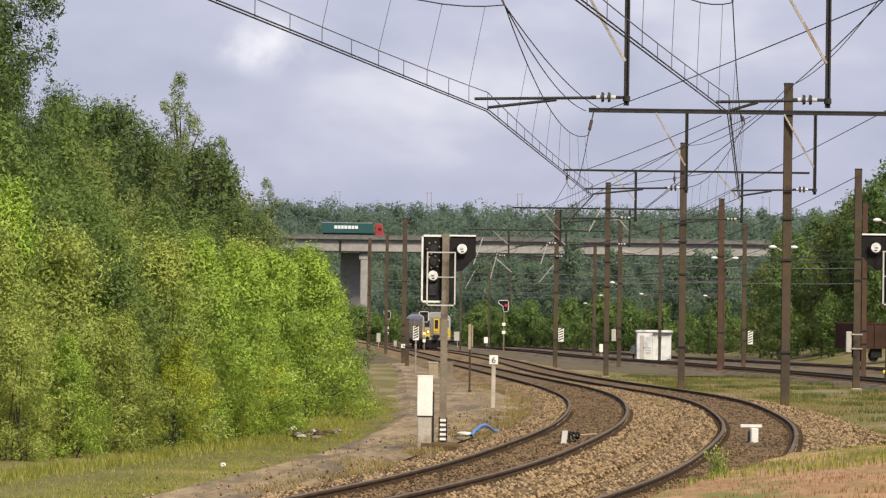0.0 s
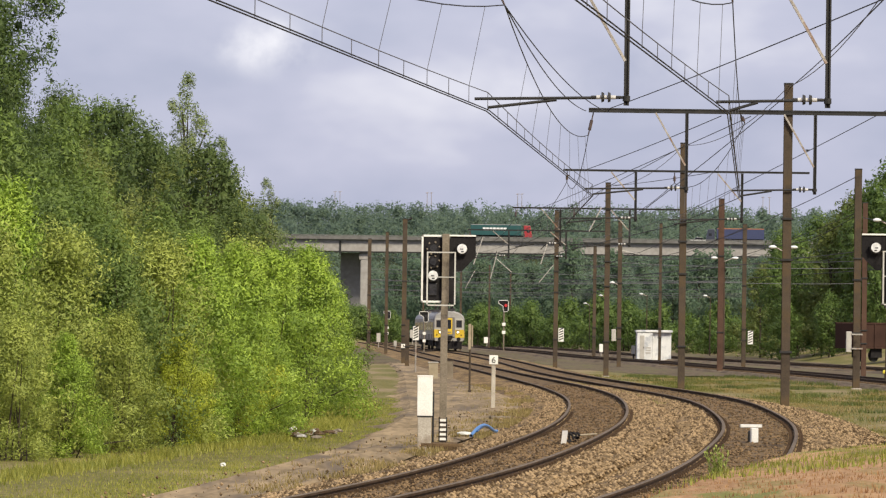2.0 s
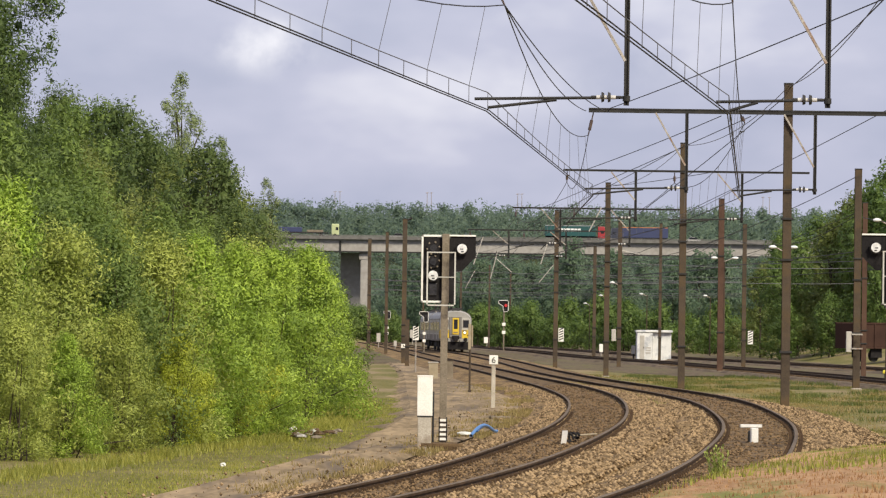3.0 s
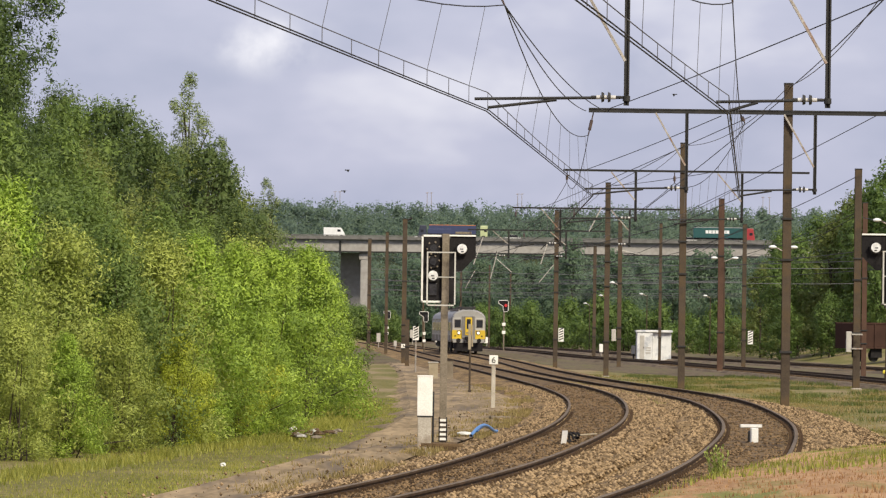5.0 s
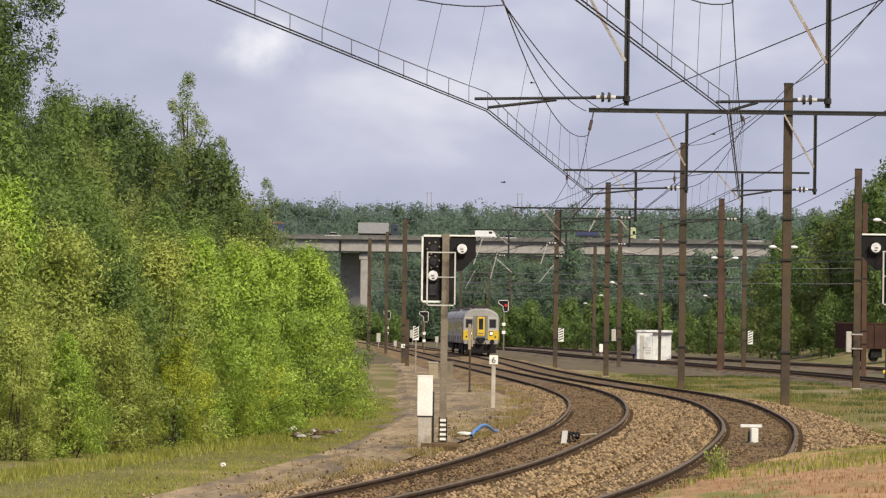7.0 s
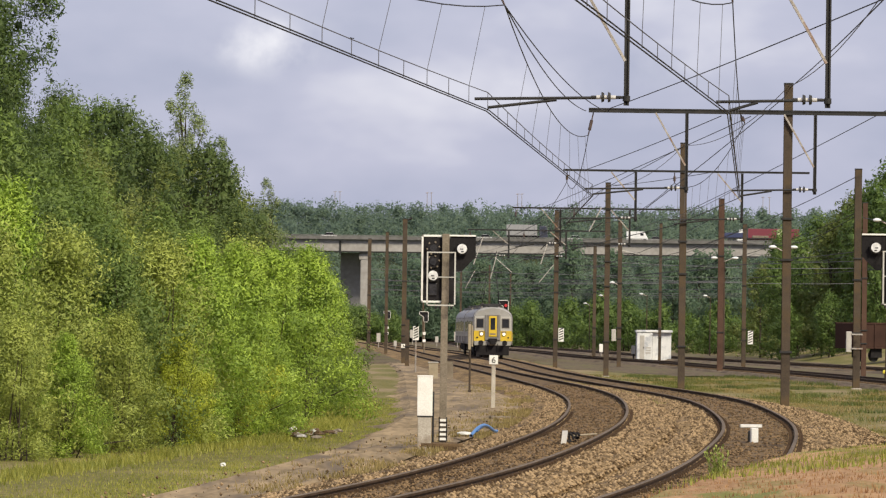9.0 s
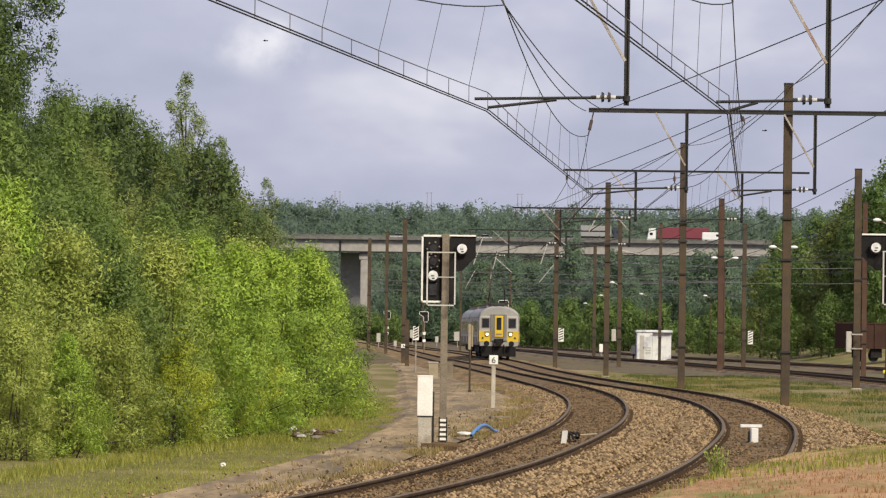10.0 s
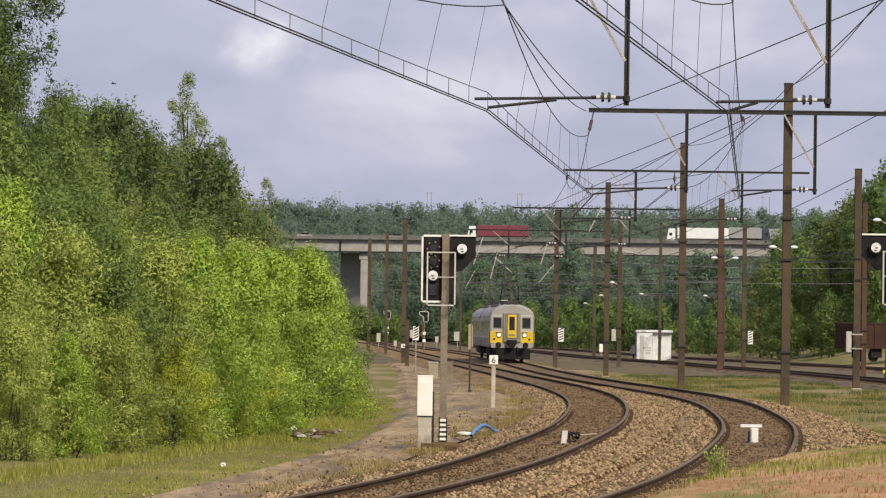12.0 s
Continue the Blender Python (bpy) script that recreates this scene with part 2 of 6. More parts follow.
# ---- ground, ballast, path, platform ----
def hill(x, y):
    def s(v, a, b):
        t = min(max((v - a) / (b - a), 0), 1)
        return t * t * (3 - 2 * t)
    z = -0.32 + 37 * s(y, 1420, 2000)
    z += 5.0 * s(-x, 9, 26) * s(y, 120, 220) * (1 - s(y, 900, 1200))     # wooded slope on one side
    z += 1.5 * s(x - 24, 4, 14) * s(y, 330, 400) * (1 - s(y, 900, 1200))
    if y < 1300:
        z += 0.05 * noise.noise(Vector((x * 0.35, y * 0.12, 0)))
    return z


def build_ground():
    ys = [-400, -200, -100, -50, 0, 25] + list(np.arange(35, 180, 2.5)) + list(np.arange(180, 450, 9)) + list(np.arange(450, 1400, 50)) + list(np.arange(1400, 2200, 50)) + [2500, 3000, 4000]
    xs = [-1500, -800, -400, -200, -100, -60, -40, -28] + list(np.arange(-20, 30, 0.8)) + [32, 36, 42, 50, 60, 80, 110, 160, 250, 400, 800, 1500]
    vs = [(x, y, hill(x, y)) for y in ys for x in xs]
    w = len(xs)
    fs = [(j * w + i, j * w + i + 1, (j + 1) * w + i + 1, (j + 1) * w + i) for j in range(len(ys) - 1) for i in range(w - 1)]
    g = mesh_part("ground", vs, fs, M_GROUND)
    tagged(g, "flat grassy railway land with dry patches, rising to a wooded hill", "ground", kind="structure")


def ribbon(name, rows_, mat, label, category):
    """A strip from cross-section rows of points."""
    n = len(rows_[0])
    vs = [p for r in rows_ for p in r]
    fs = [(j * n + i, j * n + i + 1, (j + 1) * n + i + 1, (j + 1) * n + i) for j in range(len(rows_) - 1) for i in range(n - 1)]
    return tagged(mesh_part(name, vs, fs, mat), label, category, kind="structure")


def steps(a, b):
    """Distances, finer near the viewpoint."""
    out, d = [], a
    while d < b:
        out.append(d)
        d += (0.5 if 50 < d < 140 else 1.0) if d < 200 else (2.5 if d < 400 else 8)
    return out + [b]


def build_ballast():
    rows_ = []
    for d in steps(-50, 700):
        a, b = (lambda o, z: along(TRACK_A, d, o, z)), (lambda o, z: along(TRACK_B, d, o, z))
        ca, cb = cant(d, 0.08), cant(d, 0.04)
        j = [0.035 * noise.noise(Vector((d * 0.9, k * 3.1, 0))) for k in range(8)]
        inner = (-1.4, -1.15, -0.9, -0.6, -0.3, 0.0, 0.3, 0.6, 0.9, 1.15, 1.4)
        lift = lambda o, c, k: -0.105 + c * min(max(o + 0.75, 0) / 1.5, 1.1) + 0.018 * noise.noise(Vector((o * 2.3 + k, d * 0.8, 0)))
        rows_.append([a(-3.1 + j[0] * 8, -0.36), a(-2.3, -0.24 + j[1])] + [a(o, lift(o, ca, 0)) for o in inner] + [a(1.75, -0.16 + ca + j[3]),
                      (a(1.75, 0) + b(-1.75, 0)) / 2 + Vector((0, 0, -0.2 + j[4])),
                      b(-1.75, -0.16 + j[5])] + [b(o, lift(o, cb, 9)) for o in inner] + [b(2.2, -0.22 + j[6]), b(3.0 + j[7] * 8, -0.36)])
    bed = ribbon("ballast_bed", rows_, M_BALLAST, "brown ballast bed under the two curving main tracks", "ballast")
    bed.data.materials.append(M_BED_INNER)               # oil-stained strip between the rails
    across = len(rows_[0]) - 1
    for k, f in enumerate(bed.data.polygons):
        if 4 <= k % across <= 9 or 18 <= k % across <= 23:
            f.material_index = 1
    for tr, nm in ((TRACK_C, "ballast_bed_siding"), (TRACK_D, "ballast_bed_far")):
        rows_ = [[along(tr, d, o, z) for o, z in ((-2.6, -0.4), (-1.8, -0.16), (1.8, -0.16), (2.6, -0.4))] for d in steps(100, 900)]
        ribbon(nm, rows_, M_BALLAST_SHADED, "brown ballast of a side track in the grass", "ballast")


PATH_EDGE = spline([-40, 40, 59, 75, 92, 110, 130, 165, 210, 260, 330], [-13, -6.6, -4.75, -3.5, -2.35, -1.65, -1.3, -1.55, -1.9, -2.3, -3.6])


def bank(x, d):
    """Rise of the trodden ground towards the ballast."""
    a, b = min(max((d - 72) / 16, 0), 1), min(max((d - 150) / 60, 0), 1)
    across = (x - PATH_EDGE(d)) / (TRACK_A(d) - 2.2 - PATH_EDGE(d))
    return 0.16 * a * (1 - b) * min(max(across, 0), 1)


def build_path():
    edge_l = PATH_EDGE
    rows_ = []
    for d in steps(-40, 330):
        x0, x1 = edge_l(d), TRACK_A(d) - 2.2
        r = []
        for k in range(9):
            x = x0 + (x1 - x0) * k / 8
            rut = -0.035 * math.exp(-((k - 2.5) / 0.9) ** 2) - 0.035 * math.exp(-((k - 5.5) / 0.9) ** 2)
            edge = -0.12 if k in (0, 8) else 0
            r.append((x + ((0.7 * noise.noise(Vector((d * 0.22, 7, 1))) + 0.3 * noise.noise(Vector((d * 0.9, 7, 1)))) if k == 0 else 0), d, -0.235 + bank(x, d) + rut + edge + 0.012 * noise.noise(Vector((x * 1.2, d * 0.12, 3)))))
        rows_.append(r)
    ribbon("path", rows_, M_DIRT, "grey-brown trodden dirt track beside the railway", "dirt path")


M_PLATFORM = material("platform_gravel", (0.27, 0.15, 0.072), (0.47, 0.29, 0.155), 1.1, 0.95, bump=0.8, fine=14.0, third=(0.17, 0.17, 0.05), third_scale=1.0, stretch=6.0)


def platform_z(o, d):
    """Height of the overgrown platform end, o metres from its edge."""
    t = min(max((d - 56) / 15, 0), 1)
    return (0.68 + 0.12 * min(o, 2.5)) * (1 - t * t * (3 - 2 * t)) - 0.38 * t


def build_platform():
    rows_ = []
    for d in steps(-30, 74):
        t = min(max((d - 56) / 15, 0), 1)
        z = platform_z(0.0, d)
        e = TRACK_B(d) + 1.75 + 0.9 * t
        rows_.append([(e + 0.0, d, -0.5), (e + 0.06, d, z - 0.08 + 0.03 * noise.noise(Vector((d, 2, 0))))] +
                     [(e + o, d, platform_z(o, d) + 0.05 * noise.noise(Vector((o * 1.3, d * 0.6, 5)))) for o in (0.3, 0.8, 1.4, 2.2, 3.2, 4.6, 6.5, 9)] + [(e + 13, d, -0.6)])
    ribbon("platform_end", rows_, M_PLATFORM, "low overgrown platform end of reddish gravel and grass", "platform")


def rail_section():
    h = [(-0.07, -0.17), (0.07, -0.17), (0.07, -0.155), (0.012, -0.135), (0.012, -0.045), (0.036, -0.035), (0.036, -0.006), (0.028, 0.0),
         (-0.028, 0.0), (-0.036, -0.006), (-0.036, -0.035), (-0.012, -0.045), (-0.012, -0.135), (-0.07, -0.155)]
    return h


def build_track(track, label, full, d0, d1, sleepers):
    t = thing("railway_track", Matrix.Identity(4), label, "railway track", "tracks", kind="structure")
    sec = rail_section()
    for side in (-1, 1):
        vs, fs, top = [], [], []
        ds = steps(d0, d1)
        for d in ds:
            z = cant(d, full) if side > 0 else 0.0
            for o, zz in sec:
                vs.append(along(track, d, side * 0.753 + o, z + zz))
        n = len(sec)
        for j in range(len(ds) - 1):
            for i in range(n):
                fs.append((j * n + i, j * n + (i + 1) % n, (j + 1) * n + (i + 1) % n, (j + 1) * n + i))
        r = mesh_part("rail", vs, fs, M_RAIL, t, "rusty steel rail with a worn bright top")
        r.data.materials.append(M_RAILTOP)
        for k, p in enumerate(r.data.polygons):
            if k % n in (6, 7, 8):
                p.material_index = 1
    # sleepers, nearest as single pieces, each with its rail fastenings
    bm = boxed(-1.3, 1.3, -0.125, 0.125, -0.28, -0.122)
    me = bpy.data.meshes.new("sleeper")
    bm.to_mesh(me)
    bm.free()
    me.materials.append(M_SLEEPER)
    bm = bmesh.new()
    for s in (-1, 1):
        for o in (-0.1, 0.1):
            box(bm, s * 0.753 + o - 0.04, s * 0.753 + o + 0.04, -0.07, 0.07, -0.16, -0.06)
    mf = bpy.data.meshes.new("rail_fastening")
    bm.to_mesh(mf)
    bm.free()
    mf.materials.append(M_RAIL)
    rng = random.Random(4)
    d = sleepers[0]
    k = 0
    while d < sleepers[1] and k < 290:
        c = cant(d, full)
        s = track(d + 0.5) - track(d - 0.5)
        m = Matrix.Translation((track(d), d, c / 2)) @ Matrix.Rotation(-math.atan(s) + rng.uniform(-0.01, 0.01), 4, "Z") @ Matrix.Rotation(-math.asin(c / 1.5), 4, "Y")
        for nm, data in (("sleeper", me), ("rail_fastening", mf)):
            if nm == "rail_fastening" and d > 130:
                continue
            o = new(nm, data)
            o.parent = t
            o.matrix_basis = m
        d += 0.6
        k += 1


# dark green-brown sheet covering the meadow in gaps between far trees
M_WOODFLOOR = material("woodland_floor", (0.028, 0.036, 0.014), (0.06, 0.07, 0.028), 0.05, 0.95, bump=0.5, fine=0.7)


def build_wood_floor():
    ys = list(np.arange(780, 2200, 40))
    xs = list(np.arange(-400, 401, 20))
    w = len(xs)
    vs = [(x, y, hill(x, y) + 0.35) for y in ys for x in xs]
    fs = [(j * w + i, j * w + i + 1, (j + 1) * w + i + 1, (j + 1) * w + i) for j in range(len(ys) - 1) for i in range(w - 1)]
    tagged(mesh_part("woodland_floor", vs, fs, M_WOODFLOOR), "dark floor sheet under the distant woods", "ground", kind="structure")


M_YARD = material("yard_dirt", (0.075, 0.056, 0.034), (0.175, 0.132, 0.085), 0.5, 0.95, bump=0.5, fine=4.0, third=(0.12, 0.112, 0.045), third_scale=0.5, stretch=7.0)


def build_yard():
    def edge(d, k):
        return 0.9 * noise.noise(Vector((d * 0.06, k, 0))) + 0.4 * noise.noise(Vector((d * 0.3, k, 0)))
    rows_ = []
    for d in steps(262, 790):
        a, b = TRACK_B(d) + 2.6 + max(0, 300 - d) * 0.12, TRACK_D(d) + 13
        rows_.append([(a + edge(d, 2), d, -0.38), (a + 0.6 + edge(d, 2), d, -0.27)] + [(a + (b - a) * q, d, -0.26) for q in (0.3, 0.5, 0.7)] + [(b - 1 + edge(d, 5), d, -0.27), (b + edge(d, 5), d, -0.5)])
    ribbon("yard_ground", rows_, M_YARD, "brown trodden yard ground between the side tracks", "ground")
    rows_ = [[(TRACK_A(d) - 7.5 + edge(d, 8), d, -0.4), (TRACK_A(d) - 6.5 + edge(d, 8), d, -0.25), (TRACK_A(d) - 2.2, d, -0.25)] for d in steps(326, 790)]
    rows_[0] = [(x, y, -0.6) for x, y, z in rows_[0]]
    ribbon("yard_ground_side", rows_, M_YARD, "brown trodden ground beside the far main line", "ground")


build_ground()
build_wood_floor()
build_yard()
build_ballast()
build_path()
build_platform()


# ---- catenary masts ----
def band(bm, z, w=0.19):
    return box(bm, -w, w, -w, w, z - 0.035, z + 0.035, 0.008)


def h_mast(name, m, height, mat, label, w=0.13, bands=(3.2, 5.4)):
    """An H-section steel mast with clamps."""
    t = thing(name, m, label, "mast", "catenary masts")
    bm = bmesh.new()
    tw = 0.012
    box(bm, -w, w, -w, -w + 2 * tw, -0.4, height)
    box(bm, -w, w, w - 2 * tw, w, -0.4, height)
    box(bm, -tw, tw, -w + 2 * tw, w - 2 * tw, -0.4, height)
    part("column", bm, mat, t)
    part("footing", boxed(-w * 1.5, w * 1.5, -w * 1.5, w * 1.5, -0.7, -0.27, 0.03), M_CONCRETE, t, "worn concrete footing")
    for z in bands:
        part("clamp", band(bmesh.new(), z, w + 0.05), M_DARKSTEEL, t)
    part("cap", boxed(-w - 0.01, w + 0.01, -w - 0.01, w + 0.01, height, height + 0.05, 0.01), M_DARKSTEEL, t)
    return t


def insulator(bm_dark, bm_white, p, axis=(1, 0, 0)):
    p, a = Vector(p), Vector(axis)
    rod(bm_white, p - a * 0.18, p + a * 0.18, 0.038, 0.038, 10)
    for k in (-0.5, 0.5):
        rod(bm_dark, p + a * (k * 0.12 - 0.025), p + a * (k * 0.12 + 0.025), 0.1, 0.08, 12)
    rod(bm_dark, p - a * 0.28, p + a * 0.28, 0.03)


# distance, mast x, drop tube x (two), contact x (two)
SUPPORTS = [(45.0, 6.2, -2.3, 1.4, -5.1, -0.35), (94.5, 8.9, 3.38, 7.13, 0.80, 5.30), (153.8, 10.44, 7.35, 11.25, 4.52, 8.98),
            (195.4, 9.25, 7.4, 11.5, 4.75, 8.9), (255.6, 8.3, 5.9, 9.4, 3.65, 6.6), (301.0, 6.75, 3.9, 7.3, 1.6, 4.8)]
CONTACT_Z = 6.12
# sideways offset from the contact wire and height of the messenger wire, for both tracks
MESSENGER = {45.0: ((0.0, 8.2), (0.0, 8.2)), 94.5: ((0.29, 8.1), (0.05, 8.2)), 153.8: ((-0.15, 7.97), (0.14, 8.4)), 195.4: ((0.0, 7.75), (0.0, 7.75)), 255.6: ((0.0, 7.7), (0.0, 7.7)), 301.0: ((0.0, 7.45), (0.0, 7.45))}
BEAMS = {45.0: (8.72, 9.6), 94.5: (8.72, 9.6), 153.8: (8.72, 9.58), 195.4: (8.2, 9.27), 255.6: (8.16, 9.45), 301.0: (7.9, 9.1)}


def build_support(d, xm, t1, t2, c1, c2):
    BEAM_Z, top = BEAMS[d]
    m = h_mast("catenary_mast", Matrix.Translation((xm, d, 0)), top, M_MAST, "tall brown rusty steel catenary mast with a cross-arm over both tracks", 0.13, (1.45, 4.25, 5.5))
    xl = c1 - 0.15 - xm
    xr = t2 - xm + 2.6
    bm = bmesh.new()
    half = 0.05 if d < 160 else 0.03
    for z in (BEAM_Z - half, BEAM_Z + half):
        box(bm, xl, xr, -0.19, -0.14, z - 0.4 * half, z + 0.4 * half)
    box(bm, xl, xr, -0.175, -0.165, BEAM_Z - half, BEAM_Z + half)
    part("cross_arm", bm, M_DARKSTEEL, m, "dark steel cross-arm")
    for tx, cx in ((t1, c1), (t2, c2)):
        x = tx - xm
        bm = box(boxed(x - 0.05, x - 0.02, -0.25, -0.19, CONTACT_Z + 0.12, BEAM_Z - 0.05), x + 0.02, x + 0.05, -0.25, -0.19, CONTACT_Z + 0.12, BEAM_Z - 0.05)
        box(bm, x - 0.02, x + 0.02, -0.215, -0.205, CONTACT_Z + 0.12, BEAM_Z - 0.05)
        rod(bm, (x, -0.22, CONTACT_Z + 0.2), (x, -0.22, CONTACT_Z + 0.3), 0.07)
        part("drop_post", bm, M_DARKSTEEL, m, "channel-section hanging post")
        part("brace", beam(bmesh.new(), (x - 0.95, -0.22, BEAM_Z - 0.06), (x - 0.03, -0.22, CONTACT_Z + 0.95), 0.075, 0.05), M_GALV, m, "pale rust-streaked diagonal brace")
        zc = CONTACT_Z + 0.27
        wb, db = bmesh.new(), bmesh.new()
        insulator(db, wb, (x - 0.38, -0.22, zc))
        rod(db, (x, -0.22, zc), (cx - 0.25 - xm, -0.22, zc - 0.06), 0.028)
        rod(db, (x - 1.3, -0.22, zc - 0.06), (cx - xm, -0.22, CONTACT_Z + 0.05), 0.028)
        part("registration_arm", db, M_DARKSTEEL, m)
        part("insulator", wb, M_PORCELAIN, m, "pale ribbed porcelain insulator")
        dx, zm = MESSENGER[d][0 if cx == c1 else 1]
        hb = rodded((cx - xm, -0.1, BEAM_Z - 0.05), (cx - xm + dx, 0.0, zm), 0.02)
        rod(hb, (cx - xm + dx * 0.35, -0.065, BEAM_Z - 0.05 + (zm - BEAM_Z + 0.05) * 0.35), (cx - xm + dx * 0.8, -0.02, BEAM_Z - 0.05 + (zm - BEAM_Z + 0.05) * 0.8), 0.05)
        part("suspension_insulator", hb, M_INSUL, m)


def wire(name, pts, r, mat, label, group="overhead wires"):
    vs, fs = sweep(pts, r, 5)
    return tagged(mesh_part(name, vs, fs, mat), label, "wire", group)


def sagged(a, b, sag, n=14):
    a, b = Vector(a), Vector(b)
    return [a.lerp(b, k / n) - Vector((0, 0, sag * 4 * (k / n) * (1 - k / n))) for k in range(n + 1)]


def build_catenary():
    for s in SUPPORTS:
        build_support(*s)
    far = [(360.0, 0, 0, 0, TRACK_A(360) - 0.2, TRACK_B(360)), (420.0, 0, 0, 0, TRACK_A(420), TRACK_B(420)), (480.0, 0, 0, 0, TRACK_A(480), TRACK_B(480)), (540.0, 0, 0, 0, TRACK_A(540), TRACK_B(540))]
    sup = SUPPORTS + far
    for w in (4, 5):
        contact, aux, mess, drops = [], [], [], []
        for s0, s1 in zip(sup, sup[1:]):
            a, b = Vector((s0[w], s0[0], CONTACT_Z)), Vector((s1[w], s1[0], CONTACT_Z))
            n = 16
            m0, m1 = MESSENGER.get(s0[0], ((0, 7.5), (0, 7.5)))[w - 4], MESSENGER.get(s1[0], ((0, 7.5), (0, 7.5)))[w - 4]
            sag = 1.0 if s0[0] < 90 else 0.8
            up = Vector((0, 0, 1))
            for k in range(n):
                t = k / n
                q = 4 * t * (1 - t)
                p = a.lerp(b, t)
                contact.append(p)
                zaux = 0.34 - 0.10 * q
                aux.append(p + up * zaux)
                top_pt = p + Vector((m0[0] + (m1[0] - m0[0]) * t, 0, m0[1] + (m1[1] - m0[1]) * t - sag * q - CONTACT_Z))
                mess.append(top_pt)
                if s0[0] < 250:
                    drops.append((p, p + up * zaux))
                    if k % 2 and k > 1:
                        drops.append((p + up * zaux, top_pt))
        for o in (-0.022, 0.022):                       # two wires side by side
            wire("contact_wire", [q + Vector((o, 0, o * 0.5)) for q in contact], 0.012, M_WIRE, "dark grooved contact wire above the curving track")
        wire("auxiliary_wire", aux, 0.009, M_WIRELIGHT, "thin auxiliary wire just above the contact wire")
        wire("messenger_wire", mess, 0.012, M_WIRE, "sagging messenger wire of the overhead line")
        vs, fs = [], []
        for p, q in drops:
            a, b = sweep([p, q], 0.0065 if (q - p).length < 0.5 else 0.005, 4)
            fs += [tuple(i + len(vs) for i in f) for f in b]
            vs += a
        tagged(mesh_part("droppers", vs, fs, M_WIRELIGHT), "thin vertical droppers hanging between the overhead wires", "droppers", kind="stuff")
    tops = [(s[1], s[0], BEAMS[s[0]][1] - 0.05) for s in SUPPORTS]
    for p, q in zip(tops[1:], tops[2:]):
        wire("earth_wire", sagged(p, q, 0.5), 0.012, M_WIRELIGHT, "slack earth wire running from mast to mast")
    for x, sag in ((4.29, 0.36), (4.89, 0.3)):
        wire("feeder_wire", sagged((1.09, 94.5, 8.1), (x, 153.8, 8.7), sag), 0.013, M_WIRE, "dark feeder wire between two supports")
    # stay wires anchored across the tracks
    for a, b in (((8.45, 97.0, 8.5), (5.0, 153.8, 8.78)), ((8.4, 97.0, 8.47), (10.5, 153.8, 9.5)), ((13.45, 153.8, 8.85), (12.3, 255.6, 8.1)), ((8.4, 153.8, 8.6), (5.4, 195.4, 8.2)), ((9.3, 153.8, 8.6), (4.8, 255.6, 8.1)), ((10.44, 153.8, 9.3), (7.6, 195.4, 6.6)), ((9.25, 195.4, 9.2), (4.2, 301.0, 7.6)), ((10.4, 195.4, 8.2), (8.3, 255.6, 9.3))):
        wire("stay_wire", sagged(a, b, 0.05, 10), 0.014, M_WIRE, "dark stay wire slanting across the overhead line")


build_catenary()


# ---- viaduct ----
def build_viaduct():
    v = thing("viaduct", Matrix.Translation((0, 1344, 0)), "long grey concrete motorway viaduct on paired piers", "viaduct", kind="structure")
    x0, x1 = -260, 260
    part("girder", boxed(x0, x1, -12, 12, 21.9, 25.0), M_VIADUCT, v, "pale grey concrete box girder")
    part("deck_edge", box(boxed(x0, x1, -13.2, -12.02, 24.95, 25.75), x0, x1, 12.02, 13.2, 24.95, 25.75), M_VIADUCTDARK, v, "dark grey deck edge")
    part("road_deck", boxed(x0, x1, -12.0, 12.0, 25.02, 25.5), M_ASPHALT, v, "dark asphalt roadway")
    # dark strip standing in for the shade under the girder's edge
    part("soffit_lip", boxed(x0, x1, -12.3, -11.6, 21.6, 21.88), M_DARKSTEEL, v)
    for y in (-12.8, 12.8):
        bm = bmesh.new()
        box(bm, x0, x1, y - 0.05, y + 0.05, 25.98, 26.12)
        box(bm, x0, x1, y - 0.04, y + 0.04, 25.8, 25.9)
        part("guard_rail", bm, M_VIADUCTDARK, v, "grey steel guard rail")
        bm = bmesh.new()
        for k in range(0, 130):
            box(bm, x0 + k * 4, x0 + k * 4 + 0.12, y - 0.06, y + 0.06, 25.7, 26.1)
        p = part("guard_rail_posts", bm, M_VIADUCTDARK, v)
        p["kind"] = "stuff"
    for x in (-22.6, 96, -141, 214):
        bm = bmesh.new()
        box(bm, x + 0.9, x + 3.3, -11, -7.5, -2, 21.6, 0.3)
        box(bm, x + 0.5, x + 3.7, -11.2, -7.3, 19.6, 21.6, 0.3)
        part("pier", bm, M_VIADUCT, v)
        bm = bmesh.new()
        box(bm, x - 4.6, x + 0.7, 2, 10, -2, 21.6, 0.3)
        part("pier", bm, M_VIADUCT, v)
    for k in range(-8, 9):
        part("drain_pipe", rodded((k * 30 + 3, -12.15, 21.0), (k * 30 + 3, -12.15, 24.6), 0.25), M_DARKSTEEL, v)


build_viaduct()

# ---- signals ----
M_CAGE = material("pale_cage_paint", (0.42, 0.40, 0.37), (0.62, 0.60, 0.56), 3.0, 0.6, 0.0, 0.1)


